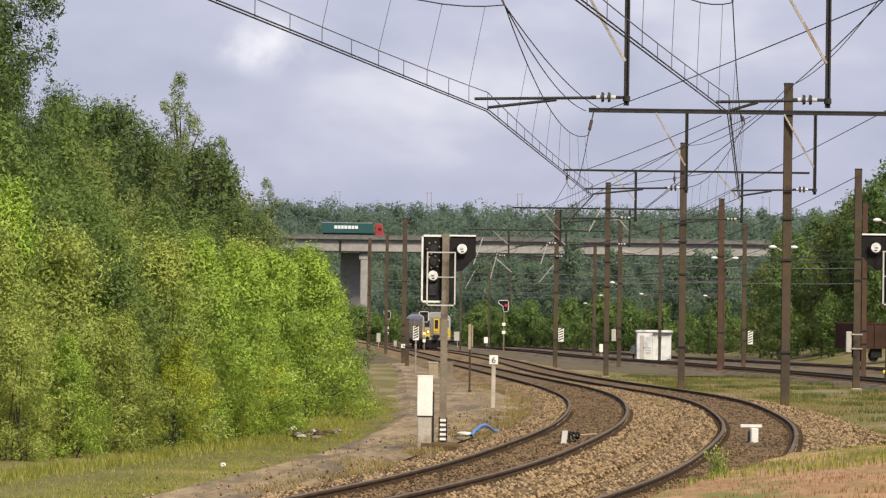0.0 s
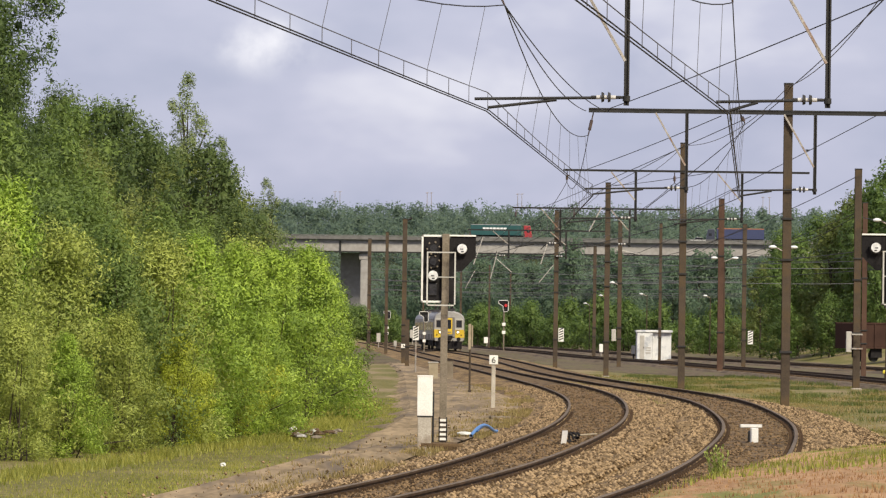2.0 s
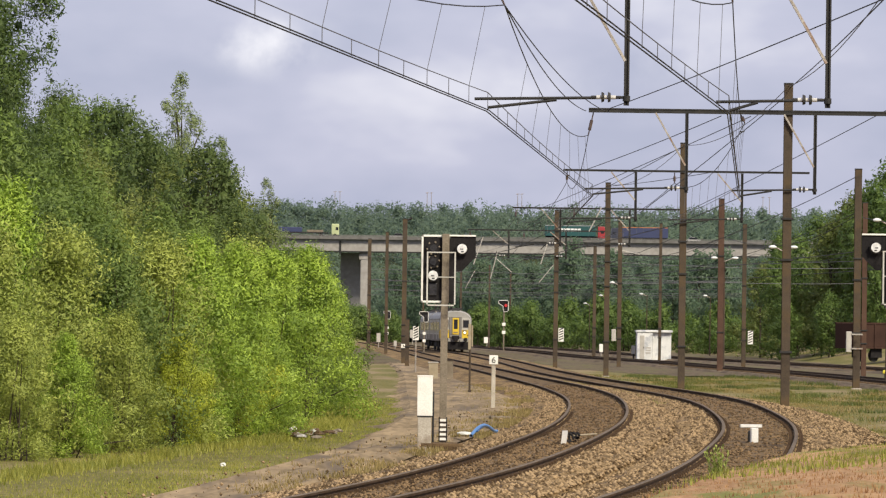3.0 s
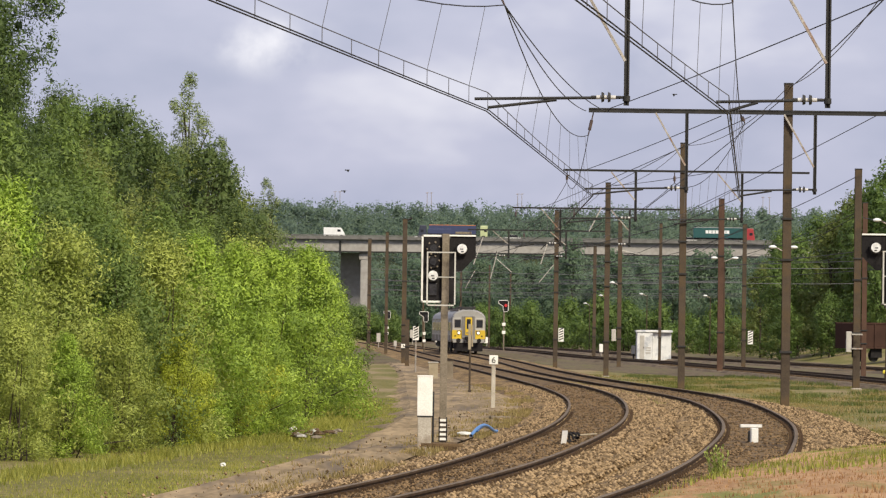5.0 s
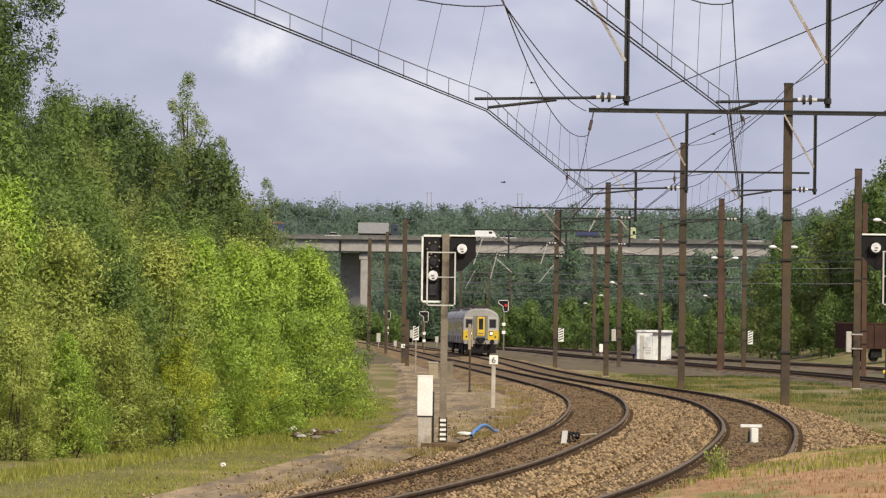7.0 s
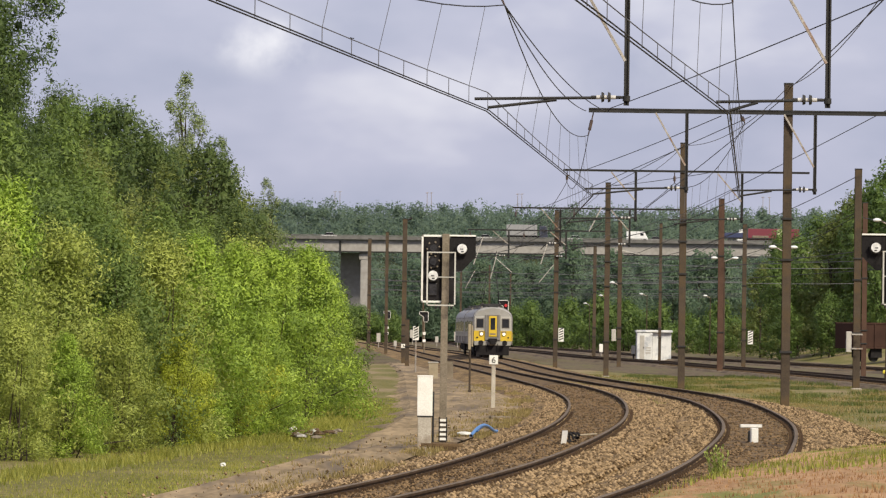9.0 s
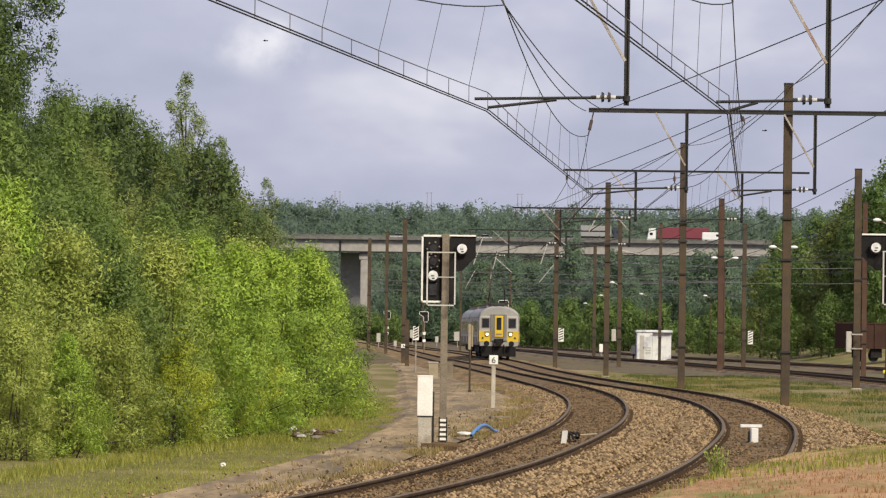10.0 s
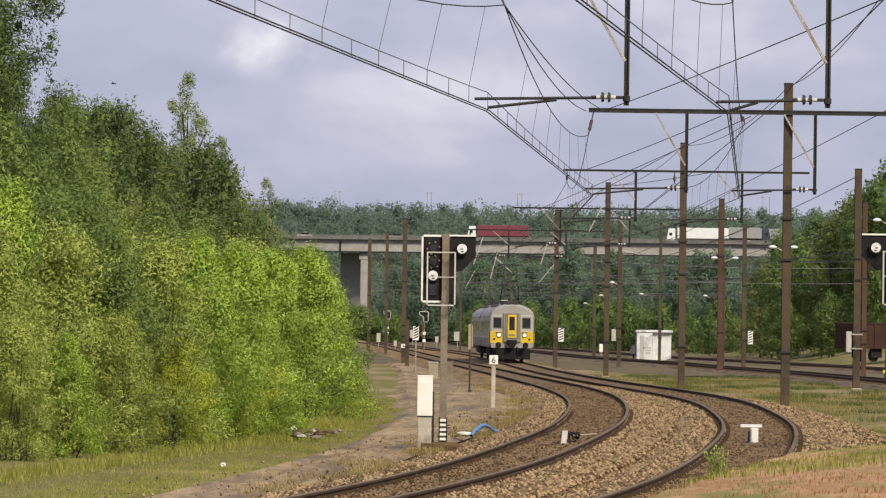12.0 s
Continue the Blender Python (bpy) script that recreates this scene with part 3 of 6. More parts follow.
def build_signal(m, label, flip=1):
    s = thing("railway_signal", m, label, "railway signal", "colour light signals")
    part("post", boxed(-0.064, 0.064, -0.06, 0.06, 0.0, 2.55, 0.01), M_POST, s, "brown-grey steel post")
    part("post_top", boxed(-0.055, 0.075, -0.065, 0.055, 2.52, 3.78, 0.01), M_POST, s)
    part("foot", boxed(*((-0.44, 0.26) if flip > 0 else (-0.1, 0.1)), -0.3, 0.3, -0.4, 0.0, 0.03), M_SLEEPER, s, "dark stained concrete foot")
    bm = bmesh.new()
    for k in range(5):
        box(bm, -0.055, 0.055, -0.095, -0.075, 0.04 + k * 0.085, 0.085 + k * 0.085)
    part("hazard_bands", bm, M_WHITE, s, "white bands at the post's foot")
    for x in (-0.077, 0.06):
        part("band_rail", boxed(x, x + 0.018, -0.1, -0.075, 0.02, 0.46), M_BLACK, s)
    part("backboard", boxed(-0.40, -0.04, 0.02, 0.06, 2.57, 3.72, 0.015), M_BLACK, s, "matt black backing board")
    part("backboard_wide", boxed(0.06, 0.19, 0.02, 0.06, 2.52, 3.70, 0.01), M_BLACK, s)
    bm = bmesh.new()
    w = 0.035
    for x0, x1, z0, z1 in ((-0.43, -0.43 + w, 2.53, 3.76), (-0.43, -0.07, 3.725, 3.76), (-0.43, -0.05, 2.53, 2.565), (0.05, 0.555, 3.735, 3.765)):
        box(bm, x0, x1, 0.0, 0.045, z0, z1, 0.004)
    part("white_border", bm, M_WHITE, s, "white painted border strip")
    bm = bmesh.new()
    for x0, x1, z0, z1 in ((-0.33, -0.303, 2.47, 3.45), (0.17, 0.197, 2.47, 3.45), (-0.33, 0.197, 2.47, 2.495), (-0.303, 0.17, 3.43, 3.45), (-0.303, 0.17, 2.985, 3.0)):
        box(bm, x0, x1, -0.28, -0.262, z0, z1)
    part("safety_hoop", bm, M_CAGE, s, "pale metal maintenance cage")
    for x in (-0.317, 0.182):
        for z in (2.485, 3.44):
            part("cage_bracket", rodded((x, -0.26, z), (x, 0.02, z), 0.012), M_GALV, s)
    # side panel, cut off at an angle below
    bm = bmesh.new()
    pts = [(0.09, 3.735), (0.555, 3.735), (0.555, 3.36), (0.30, 3.10), (0.2, 3.1)]
    a = [bm.verts.new((x, 0.03, z)) for x, z in pts]
    b = [bm.verts.new((x, 0.07, z)) for x, z in pts]
    bm.faces.new(a)
    bm.faces.new(b[::-1])
    for k in range(len(pts)):
        bm.faces.new((a[k], b[k], b[(k + 1) % len(pts)], a[(k + 1) % len(pts)]))
    part("side_panel", bm, M_BLACK, s, "black side panel cut off at a slant")
    for x, z, lit in ((-0.215, 3.52, 0), (-0.215, 3.27, 0), (-0.215, 3.02, 1), (0.305, 3.51, 1), (-0.215, 2.77, 2)):
        if lit == 2:
            part("blank_plate", boxed(x - 0.07, x + 0.07, -0.01, 0.025, z - 0.11, z + 0.11, 0.01), M_LENSDARK, s)
            continue
        h = part("lamp_hood", rodded((x, 0.03, z), (x, -0.06, z), 0.115, 0.115, 20), M_BLACK, s)
        part("lens", rodded((x, -0.05, z), (x, -0.075, z), 0.095 if lit else 0.075, 0.085 if lit else 0.06, 20), M_LENS if lit else M_LENSDARK, h, "reflecting pale glass lens" if lit else "")
        for k in range(6):
            q = math.pi * k / 3 + 0.2
            lug = rodded((x + 0.1 * math.cos(q), -0.06, z + 0.1 * math.sin(q)), (x + 0.125 * math.cos(q), -0.06, z + 0.125 * math.sin(q)), 0.018, sides=6)
            part("lens_lug", lug, M_BLACK if lit else M_POST, h)
        part("hood_mark", boxed(x - 0.035, x + 0.02, -0.082, -0.076, z - 0.012, z + 0.005), M_LENSDARK, h)
        part("hood_mark", boxed(x - 0.02, x + 0.03, -0.082, -0.076, z - 0.06, z - 0.04), M_LENSDARK, h)
    for k in range(5):
        part("bracket_bolt", rodded((-0.16 + 0.07 * k, -0.03, 2.42), (-0.14 + 0.07 * k, -0.03, 2.52), 0.02), M_DARKSTEEL, s)
    if flip < 0:
        for o in s.children_recursive:
            o.data.transform(Matrix.Diagonal((-1, 1, 1, 1)))
            o.data.flip_normals()
    return s


SIGNAL = build_signal(pose(0.04, 91.8, -0.02), "brown-post colour light signal with a white-edged black head")


def build_relay_box():
    s = thing("relay_cabinet", pose(-0.29, 91.6, 0), "narrow white relay cabinet on a concrete plinth", "cabinet")
    part("cabinet_body", boxed(-0.138, 0.138, -0.13, 0.13, 0.46, 1.17, 0.012), M_WHITE, s, "white painted steel cabinet")
    part("lid", boxed(-0.145, 0.145, -0.137, 0.137, 1.165, 1.19, 0.008), M_WHITE, s)
    part("door_edge", boxed(-0.139, 0.139, -0.134, -0.126, 0.445, 0.462), M_DARKSTEEL, s)
    part("plinth", boxed(-0.125, 0.12, -0.12, 0.12, -0.3, 0.45, 0.015), M_CONCRETE, s, "stained concrete plinth")
    part("conduit", rodded((0.15, 0.02, -0.2), (0.15, 0.02, 0.9), 0.02), M_DARKSTEEL, s)


build_relay_box()


# ---- train ----
M_TGREY = material("grey_train_paint", (0.25, 0.24, 0.225), (0.36, 0.345, 0.325), 0.8, 0.5, 0.1, 0.1, third=(0.26, 0.24, 0.225), third_scale=0.7)
M_TLIGHT = material("light_grey_train_paint", (0.31, 0.295, 0.275), (0.44, 0.42, 0.39), 0.8, 0.5, 0.1, 0.1)
M_TDARK = material("brown_grey_skirt", (0.13, 0.115, 0.105), (0.22, 0.195, 0.175), 1.2, 0.7, 0.1, 0.2)
M_TGANG = material("dirty_grey_gangway", (0.16, 0.15, 0.14), (0.24, 0.225, 0.21), 1.5, 0.7, 0.0, 0.2)
M_YELLOW = material("yellow_train_paint", (0.50, 0.33, 0.016), (0.68, 0.47, 0.03), 2.0, 0.5, 0.0, 0.1)
M_GLASS = material("dark_window_glass", (0.012, 0.013, 0.016), (0.03, 0.03, 0.035), 1.0, 0.08, 0.0, 0.0)
M_LAMP = material("lit_headlamp", (1.0, 0.80, 0.48), (1.0, 0.82, 0.5), 3.0, 0.3, glow=2.2)
M_GLASS.node_tree.nodes["Principled BSDF"].inputs["Specular IOR Level"].default_value = 0.2
CAR_L = 23.0


def car_section():
    """Half outline of the body, from the sole bar up to the roof's crown: x, z."""
    return [(1.36, 0.95), (1.45, 1.1), (1.45, 2.75), (1.42, 3.0), (1.32, 3.22), (1.12, 3.42), (0.8, 3.58), (0.4, 3.68), (0.0, 3.71)]


def shell(y_list, shrink):
    """Body skin: sections along y, pulled in by shrink at the ends."""
    half = car_section()
    ring = half + [(-x, z) for x, z in half[-2::-1]]
    vs, fs = [], []
    for y, (kx, kz) in zip(y_list, shrink):
        for x, z in ring:
            vs.append((x * kx, y, 0.95 + (z - 0.95) * kz))
    n = len(ring)
    for j in range(len(y_list) - 1):
        for i in range(n - 1):
            fs.append((j * n + i, j * n + i + 1, (j + 1) * n + i + 1, (j + 1) * n + i))
        fs.append((j * n + n - 1, j * n, (j + 1) * n, (j + 1) * n + n - 1))
    fs.append(tuple(range(n)))
    fs.append(tuple((len(y_list) - 1) * n + i for i in range(n))[::-1])
    return vs, fs


def build_car(front, label):
    """A rail car; its cab end looks towards -y."""
    c = thing("train_car", Matrix.Identity(4), label, "train car", "cars of the train")
    h = CAR_L / 2
    vs, fs = shell([-h, -h + 0.12, -h + 0.4, -h + 0.9, h - 0.3, h], [(0.955, 0.955), (0.985, 0.985), (1, 1), (1, 1), (1, 1), (0.97, 0.98)])
    body = mesh_part("body", vs, fs, M_TGREY, c, "weathered grey steel body with an arched roof")
    for p in body.data.polygons:
        p.use_smooth = len(p.vertices) == 4 and abs(p.normal.y) < 0.5
    for s in (-1, 1):
        part("skirt", boxed(s * 1.43 - 0.03, s * 1.43 + 0.03, -h + 0.5, h - 0.4, 0.93, 1.5), M_TDARK, c, "brown-grey lower side panel")
        part("light_band", boxed(s * 1.452 - 0.006, s * 1.452 + 0.006, -h + 0.5, h - 0.4, 1.52, 1.62), M_TLIGHT, c)
        y = -h + 2.6
        k = 0
        while y < h - 2:
            if k in (2, 6):
                d = part("side_door", boxed(s * 1.455 - 0.015, s * 1.455 + 0.015, y - 0.65, y + 0.65, 1.05, 2.95, 0.01), M_TLIGHT, c)
                for o in (-0.3, 0.3):
                    part("door_window", boxed(s * 1.472 - 0.004, s * 1.472 + 0.004, y + o - 0.2, y + o + 0.2, 1.9, 2.7), M_GLASS, d)
            else:
                w = part("window_frame", boxed(s * 1.452 - 0.012, s * 1.452 + 0.012, y - 0.68, y + 0.68, 1.8, 2.68, 0.01), M_TLIGHT, c)
                part("window_pane", boxed(s * 1.466 - 0.004, s * 1.466 + 0.004, y - 0.6, y + 0.6, 1.87, 2.61), M_GLASS, w)
            y += 1.95
            k += 1
    f = -h
    fy = lambda o: f - o
    if front:
        part("cab_corner", boxed(-1.33, -0.52, fy(0.03), f + 0.1, 1.45, 2.98, 0.03), M_TLIGHT, c, "pale grey cab front panel")
        part("cab_corner", boxed(0.52, 1.33, fy(0.03), f + 0.1, 1.45, 2.98, 0.03), M_TLIGHT, c, "pale grey cab front panel")
        part("warning_panel", boxed(-1.385, -0.56, fy(0.045), f + 0.08, 1.18, 1.95, 0.02), M_YELLOW, c, "yellow warning panel")
        part("warning_panel", boxed(0.56, 1.385, fy(0.045), f + 0.08, 1.18, 1.95, 0.02), M_YELLOW, c, "yellow warning panel")
        for s in (-1, 1):
            part("side_warning_panel", boxed(s * 1.455 - 0.01, s * 1.455 + 0.01, f + 0.15, f + 1.0, 1.2, 1.85), M_YELLOW, c, "yellow warning panel")
        part("gangway_surround", boxed(-0.56, 0.56, fy(0.14), f + 0.1, 1.25, 3.12, 0.04), M_TGANG, c, "grey gangway frame")
        d = part("gangway_door", boxed(-0.29, 0.29, fy(0.19), fy(0.13), 1.52, 3.02, 0.03), M_YELLOW, c, "yellow gangway door")
        part("door_recess", boxed(-0.17, 0.17, fy(0.2), fy(0.185), 2.02, 2.88), M_GLASS, d)
        part("number_bar", boxed(-0.2, 0.2, fy(0.2), fy(0.185), 1.66, 1.76), M_POST, d)
        for x in (-0.38, 0.38):
            part("gangway_rib", boxed(x - 0.05, x + 0.05, fy(0.17), fy(0.13), 1.5, 3.02, 0.01), M_TDARK, c)
        part("gangway_rib", boxed(-0.43, 0.43, fy(0.17), fy(0.13), 3.03, 3.1, 0.01), M_TDARK, c)
        for s in (-1, 1):
            x = s * 0.93
            w = part("cab_window_frame", boxed(x - 0.29, x + 0.29, fy(0.05), fy(0.02), 2.13, 2.86, 0.02), M_TDARK, c)
            part("cab_window", boxed(x - 0.24, x + 0.24, fy(0.06), fy(0.045), 2.18, 2.8, 0.01), M_GLASS, w, "dark cab window")
            hx = s * 0.82
            hd = part("headlamp_housing", rodded((hx, fy(0.03), 1.71), (hx, fy(0.1), 1.71), 0.17, 0.15, 20), M_TDARK, c)
            part("headlamp", rodded((hx, fy(0.09), 1.71), (hx, fy(0.12), 1.71), 0.1, 0.09, 20), M_LAMP, hd, "lit warm-white headlamp")
            part("tail_lamp", rodded((s * 1.13, fy(0.03), 1.45), (s * 1.13, fy(0.08), 1.45), 0.07, 0.06, 14), M_GLASS, c)
            bf = part("buffer", rodded((s * 0.87, f + 0.1, 1.06), (s * 0.87, fy(0.5), 1.06), 0.09, 0.09, 14), M_DARKSTEEL, c)
            part("buffer_head", rodded((s * 0.87, fy(0.5), 1.06), (s * 0.87, fy(0.56), 1.06), 0.19, 0.18, 20), M_BLACK, bf)
        part("buffer_beam", boxed(-1.33, 1.33, fy(0.06), f + 0.2, 0.88, 1.17, 0.02), M_TGREY, c, "grey buffer beam")
        part("coupler", box(boxed(-0.2, 0.2, fy(0.5), f + 0.1, 0.95, 1.25, 0.04), -0.32, 0.32, fy(0.35), fy(0.06), 1.12, 1.4, 0.03), M_BLACK, c)
        part("snow_plough", boxed(-1.2, 1.2, fy(0.04), f + 0.35, 0.16, 0.86, 0.04), M_BLACK, c, "black underframe skirt")
        part("hose", rodded((0.35, fy(0.1), 1.0), (0.38, fy(0.14), 0.45), 0.03), M_BLACK, c)
        part("hose", rodded((-0.35, fy(0.1), 1.0), (-0.38, fy(0.14), 0.45), 0.03), M_BLACK, c)
    else:
        bm = bmesh.new()
        for k in range(6):
            box(bm, -0.75, 0.75, fy(0.72 - 0.12 * k), fy(0.64 - 0.12 * k), 1.0, 3.2, 0.02)
        part("corridor_bellows", bm, M_BLACK, c, "black folded corridor bellows")
    # underframe and bogies
    part("underframe_boxes", box(boxed(-1.2, 1.2, -4.8, -0.6, 0.35, 0.95, 0.05), -1.2, 1.2, 0.4, 5.0, 0.4, 0.95, 0.05), M_BLACK, c)
    for by in (-h + 3.4, h - 3.4):
        b = part("bogie_frame", box(box(boxed(-1.12, -0.9, by - 1.7, by + 1.7, 0.45, 0.75, 0.03), 0.9, 1.12, by - 1.7, by + 1.7, 0.45, 0.75, 0.03), -1.0, 1.0, by - 0.3, by + 0.3, 0.45, 0.8), M_BLACK, c)
        for wy in (-1.15, 1.15):
            for s in (-1, 1):
                part("wheel", rodded((s * 0.68, by + wy, 0.46), (s * 0.82, by + wy, 0.46), 0.46, 0.46, 20), M_DARKSTEEL, b)
    # roof gear
    for y in (-h + 1.6, -h + 3.2, -h + 6, -2, 3, 7):
        part("roof_vent", boxed(-0.6, 0.45, y - 0.45, y + 0.45, 3.6, 3.9, 0.05), M_DARKSTEEL, c, "dark roof vent box")
    part("roof_cable_duct", boxed(-0.85, -0.7, -h + 1.2, h - 2, 3.6, 3.72, 0.01), M_TDARK, c)
    for s in (-1, 1):
        vs, fs = sweep([(s * q[0] * 1.005, -h + 0.42, q[1] + 0.005) for q in car_section()[2:]], 0.025, 5)
        mesh_part("roof_edge_strip", vs, fs, M_TDARK, c)
        part("gutter", boxed(s * 1.44 - 0.02, s * 1.44 + 0.02, -h + 0.5, h - 0.3, 2.86, 2.9), M_TDARK, c)
        part("cab_side_door", boxed(s * 1.455 - 0.012, s * 1.455 + 0.012, -h + 1.15, -h + 1.8, 1.05, 2.8, 0.01), M_TLIGHT, c)
        part("cab_side_window", boxed(s * 1.47 - 0.004, s * 1.47 + 0.004, -h + 1.25, -h + 1.7, 2.0, 2.65), M_GLASS, c)
        if front:
            part("lamp_hood", boxed(s * 0.82 - 0.17, s * 0.82 + 0.17, fy(0.13), fy(0.02), 1.87, 1.91), M_TDARK, c)
    if front:
        part("front_sill", boxed(-1.36, 1.36, fy(0.055), f + 0.1, 1.16, 1.2), M_TDARK, c)
    if front:
        part("destination_hood", boxed(-0.35, 0.35, f + 0.2, f + 0.7, 3.6, 3.82, 0.05), M_DARKSTEEL, c)
    if front:
        p = part("pantograph_base", boxed(-0.8, 0.8, -h + 4.2, -h + 6.2, 3.85, 3.95), M_DARKSTEEL, c)
        bm = bmesh.new()
        py = -h + 5.2
        for s in (-1, 1):
            rod(bm, (s * 0.6, py + 0.9, 3.95), (s * 0.5, py - 0.9, 4.9), 0.035)
            rod(bm, (s * 0.5, py - 0.9, 4.9), (s * 0.35, py + 0.2, CONTACT_Z + 0.12), 0.03)
        rod(bm, (-0.8, py + 0.2, CONTACT_Z + 0.17), (0.8, py + 0.2, CONTACT_Z + 0.17), 0.04)
        part("pantograph", bm, M_DARKSTEEL, p, "raised dark pantograph")
        for x in (-0.9, 0.9):
            part("roof_insulator", rodded((x * 0.7, -h + 4.4, 3.7), (x * 0.7, -h + 4.4, 4.0), 0.09, 0.06), M_INSUL, p)
    for o in c.children_recursive:                      # the older, slightly narrower and lower stock
        o.data.transform(Matrix.Diagonal((0.965, 1, 0.965, 1)))
    return c


CAR_1 = build_car(True, "grey electric train car with a yellow-panelled cab and lit headlamps")
CAR_2 = build_car(False, "grey trailing train car behind the lit cab car")

# ---- vegetation ----
def leaf_material(name, dark, light, through_light=0.4, island=0.5, patch=0.5):
    return material(name, dark, light, patch, 0.6, 0.0, 0.0, fine=1.5, island=island, through_light=through_light)


M_LEAF_BRIGHT = leaf_material("fresh_green_leaves", (0.19, 0.29, 0.033), (0.46, 0.60, 0.086), 0.35)
M_LEAF_GREY = leaf_material("silvery_green_leaves", (0.22, 0.275, 0.046), (0.47, 0.52, 0.118), 0.35)
M_LEAF_YELLOW = leaf_material("yellow_green_leaves", (0.26, 0.32, 0.025), (0.55, 0.58, 0.06), 0.32)
M_LEAF_MID = leaf_material("mid_green_leaves", (0.10, 0.16, 0.032), (0.23, 0.31, 0.068))
M_LEAF_DARK = leaf_material("deep_green_leaves", (0.06, 0.10, 0.025), (0.155, 0.21, 0.052))
# distance haze is put into these two leaf colours: paler and bluer
M_LEAF_FAR = leaf_material("hazed_valley_leaves", (0.14, 0.205, 0.13), (0.19, 0.268, 0.165), 0.6, 0.3)
M_LEAF_HILL = leaf_material("hazed_hill_leaves", (0.165, 0.23, 0.165), (0.22, 0.295, 0.208), 0.6, 0.25, 0.03)
M_LEAF_BROWN = leaf_material("brownish_green_leaves", (0.095, 0.128, 0.028), (0.20, 0.235, 0.058))
M_LEAF_VALLEY = leaf_material("lineside_green_leaves", (0.075, 0.135, 0.028), (0.175, 0.25, 0.056), 0.45, 0.4)
M_LEAF_OLIVE = leaf_material("olive_green_leaves", (0.13, 0.165, 0.035), (0.27, 0.31, 0.075))
M_LEAF_PALE = leaf_material("pale_poplar_leaves", (0.15, 0.20, 0.075), (0.33, 0.39, 0.17))
M_LEAF_BIRCH = leaf_material("birch_leaves", (0.05, 0.09, 0.02), (0.135, 0.195, 0.045))
M_BARK = material("grey_bark", (0.035, 0.028, 0.02), (0.09, 0.075, 0.055), 3.0, 0.9, 0.0, 0.6)


def leaves(rng, centres, radii, counts, size, flat=0.4, spray=0.0):
    """Single leaf blades round clump centres, drawn out into outward sprays: vertices, faces, normals."""
    total = int(sum(counts))
    mid = np.array(centres).mean(axis=0)
    c = np.repeat(np.array(centres), counts, axis=0)
    r = np.repeat(np.array(radii), counts)[:, None]
    v = rng.normal(size=(total, 3))
    v /= np.linalg.norm(v, axis=1)[:, None]
    rad = rng.random((total, 1)) ** 0.42 * 1.05
    axis = c - mid
    axis /= np.linalg.norm(axis, axis=1)[:, None] + 1e-6
    shoot = axis + np.array((0, 0, 0.7))
    shoot /= np.linalg.norm(shoot, axis=1)[:, None] + 1e-6
    p = c + v * rad * r + shoot * (v * shoot).sum(axis=1)[:, None] * rad * r * spray
    nrm = v * 0.7 + rng.normal(size=(total, 3)) * 0.6 + np.array((0, 0, 0.45))
    nrm /= np.linalg.norm(nrm, axis=1)[:, None]
    # rounded shading: normals lean outwards from the clump and the crown
    soft = v * (1 - flat) + axis * flat + nrm * 0.22 + np.array((0, 0, 0.25))
    soft /= np.linalg.norm(soft, axis=1)[:, None]
    nrm *= np.where((nrm * soft).sum(axis=1) < 0, -1.0, 1.0)[:, None]
    u = np.cross(nrm, rng.normal(size=(total, 3)))
    u /= np.linalg.norm(u, axis=1)[:, None] + 1e-9
    w = np.cross(nrm, u)
    s = size * (0.55 + 0.9 * rng.random((total, 1)))
    vs = np.stack([p - u * s, p + w * s * 0.45, p + u * s * 0.9 - w * s * 0.5], axis=1).reshape(-1, 3)
    fs = np.arange(total)[:, None] * 3 + np.array([[0, 2, 1]])
    return vs, fs, np.repeat(soft, 3, axis=0)


def blocking_cores(rng, centres, radii, share=0.72, flat=0.4):
    """Rough many-sided lumps added inside each clump to block light: vertices, faces, normals."""
    g = (1 + math.sqrt(5)) / 2
    ico = np.array([(-1, g, 0), (1, g, 0), (-1, -g, 0), (1, -g, 0), (0, -1, g), (0, 1, g), (0, -1, -g), (0, 1, -g), (g, 0, -1), (g, 0, 1), (-g, 0, -1), (-g, 0, 1)]) / math.hypot(1, g)
    tri = np.array([(0, 11, 5), (0, 5, 1), (0, 1, 7), (0, 7, 10), (0, 10, 11), (1, 5, 9), (5, 11, 4), (11, 10, 2), (10, 7, 6), (7, 1, 8),
                    (3, 9, 4), (3, 4, 2), (3, 2, 6), (3, 6, 8), (3, 8, 9), (4, 9, 5), (2, 4, 11), (6, 2, 10), (8, 6, 7), (9, 8, 1)])
    c, r = np.array(centres)[:, None], np.array(radii)[:, None, None]
    n = len(centres)
    v = c + ico[None] * r * share * (0.7 + 0.5 * rng.random((n, 12, 1)))
    axis = c - np.array(centres).mean(axis=0)
    axis = axis / (np.linalg.norm(axis, axis=2)[..., None] + 1e-6)
    soft = ico[None] * (1 - flat) + axis * flat + np.array((0, 0, 0.2))
    soft = soft / np.linalg.norm(soft, axis=2)[..., None]
    return v.reshape(-1, 3), (np.arange(n)[:, None, None] * 12 + tri[None]).reshape(-1, 3), soft.reshape(-1, 3)


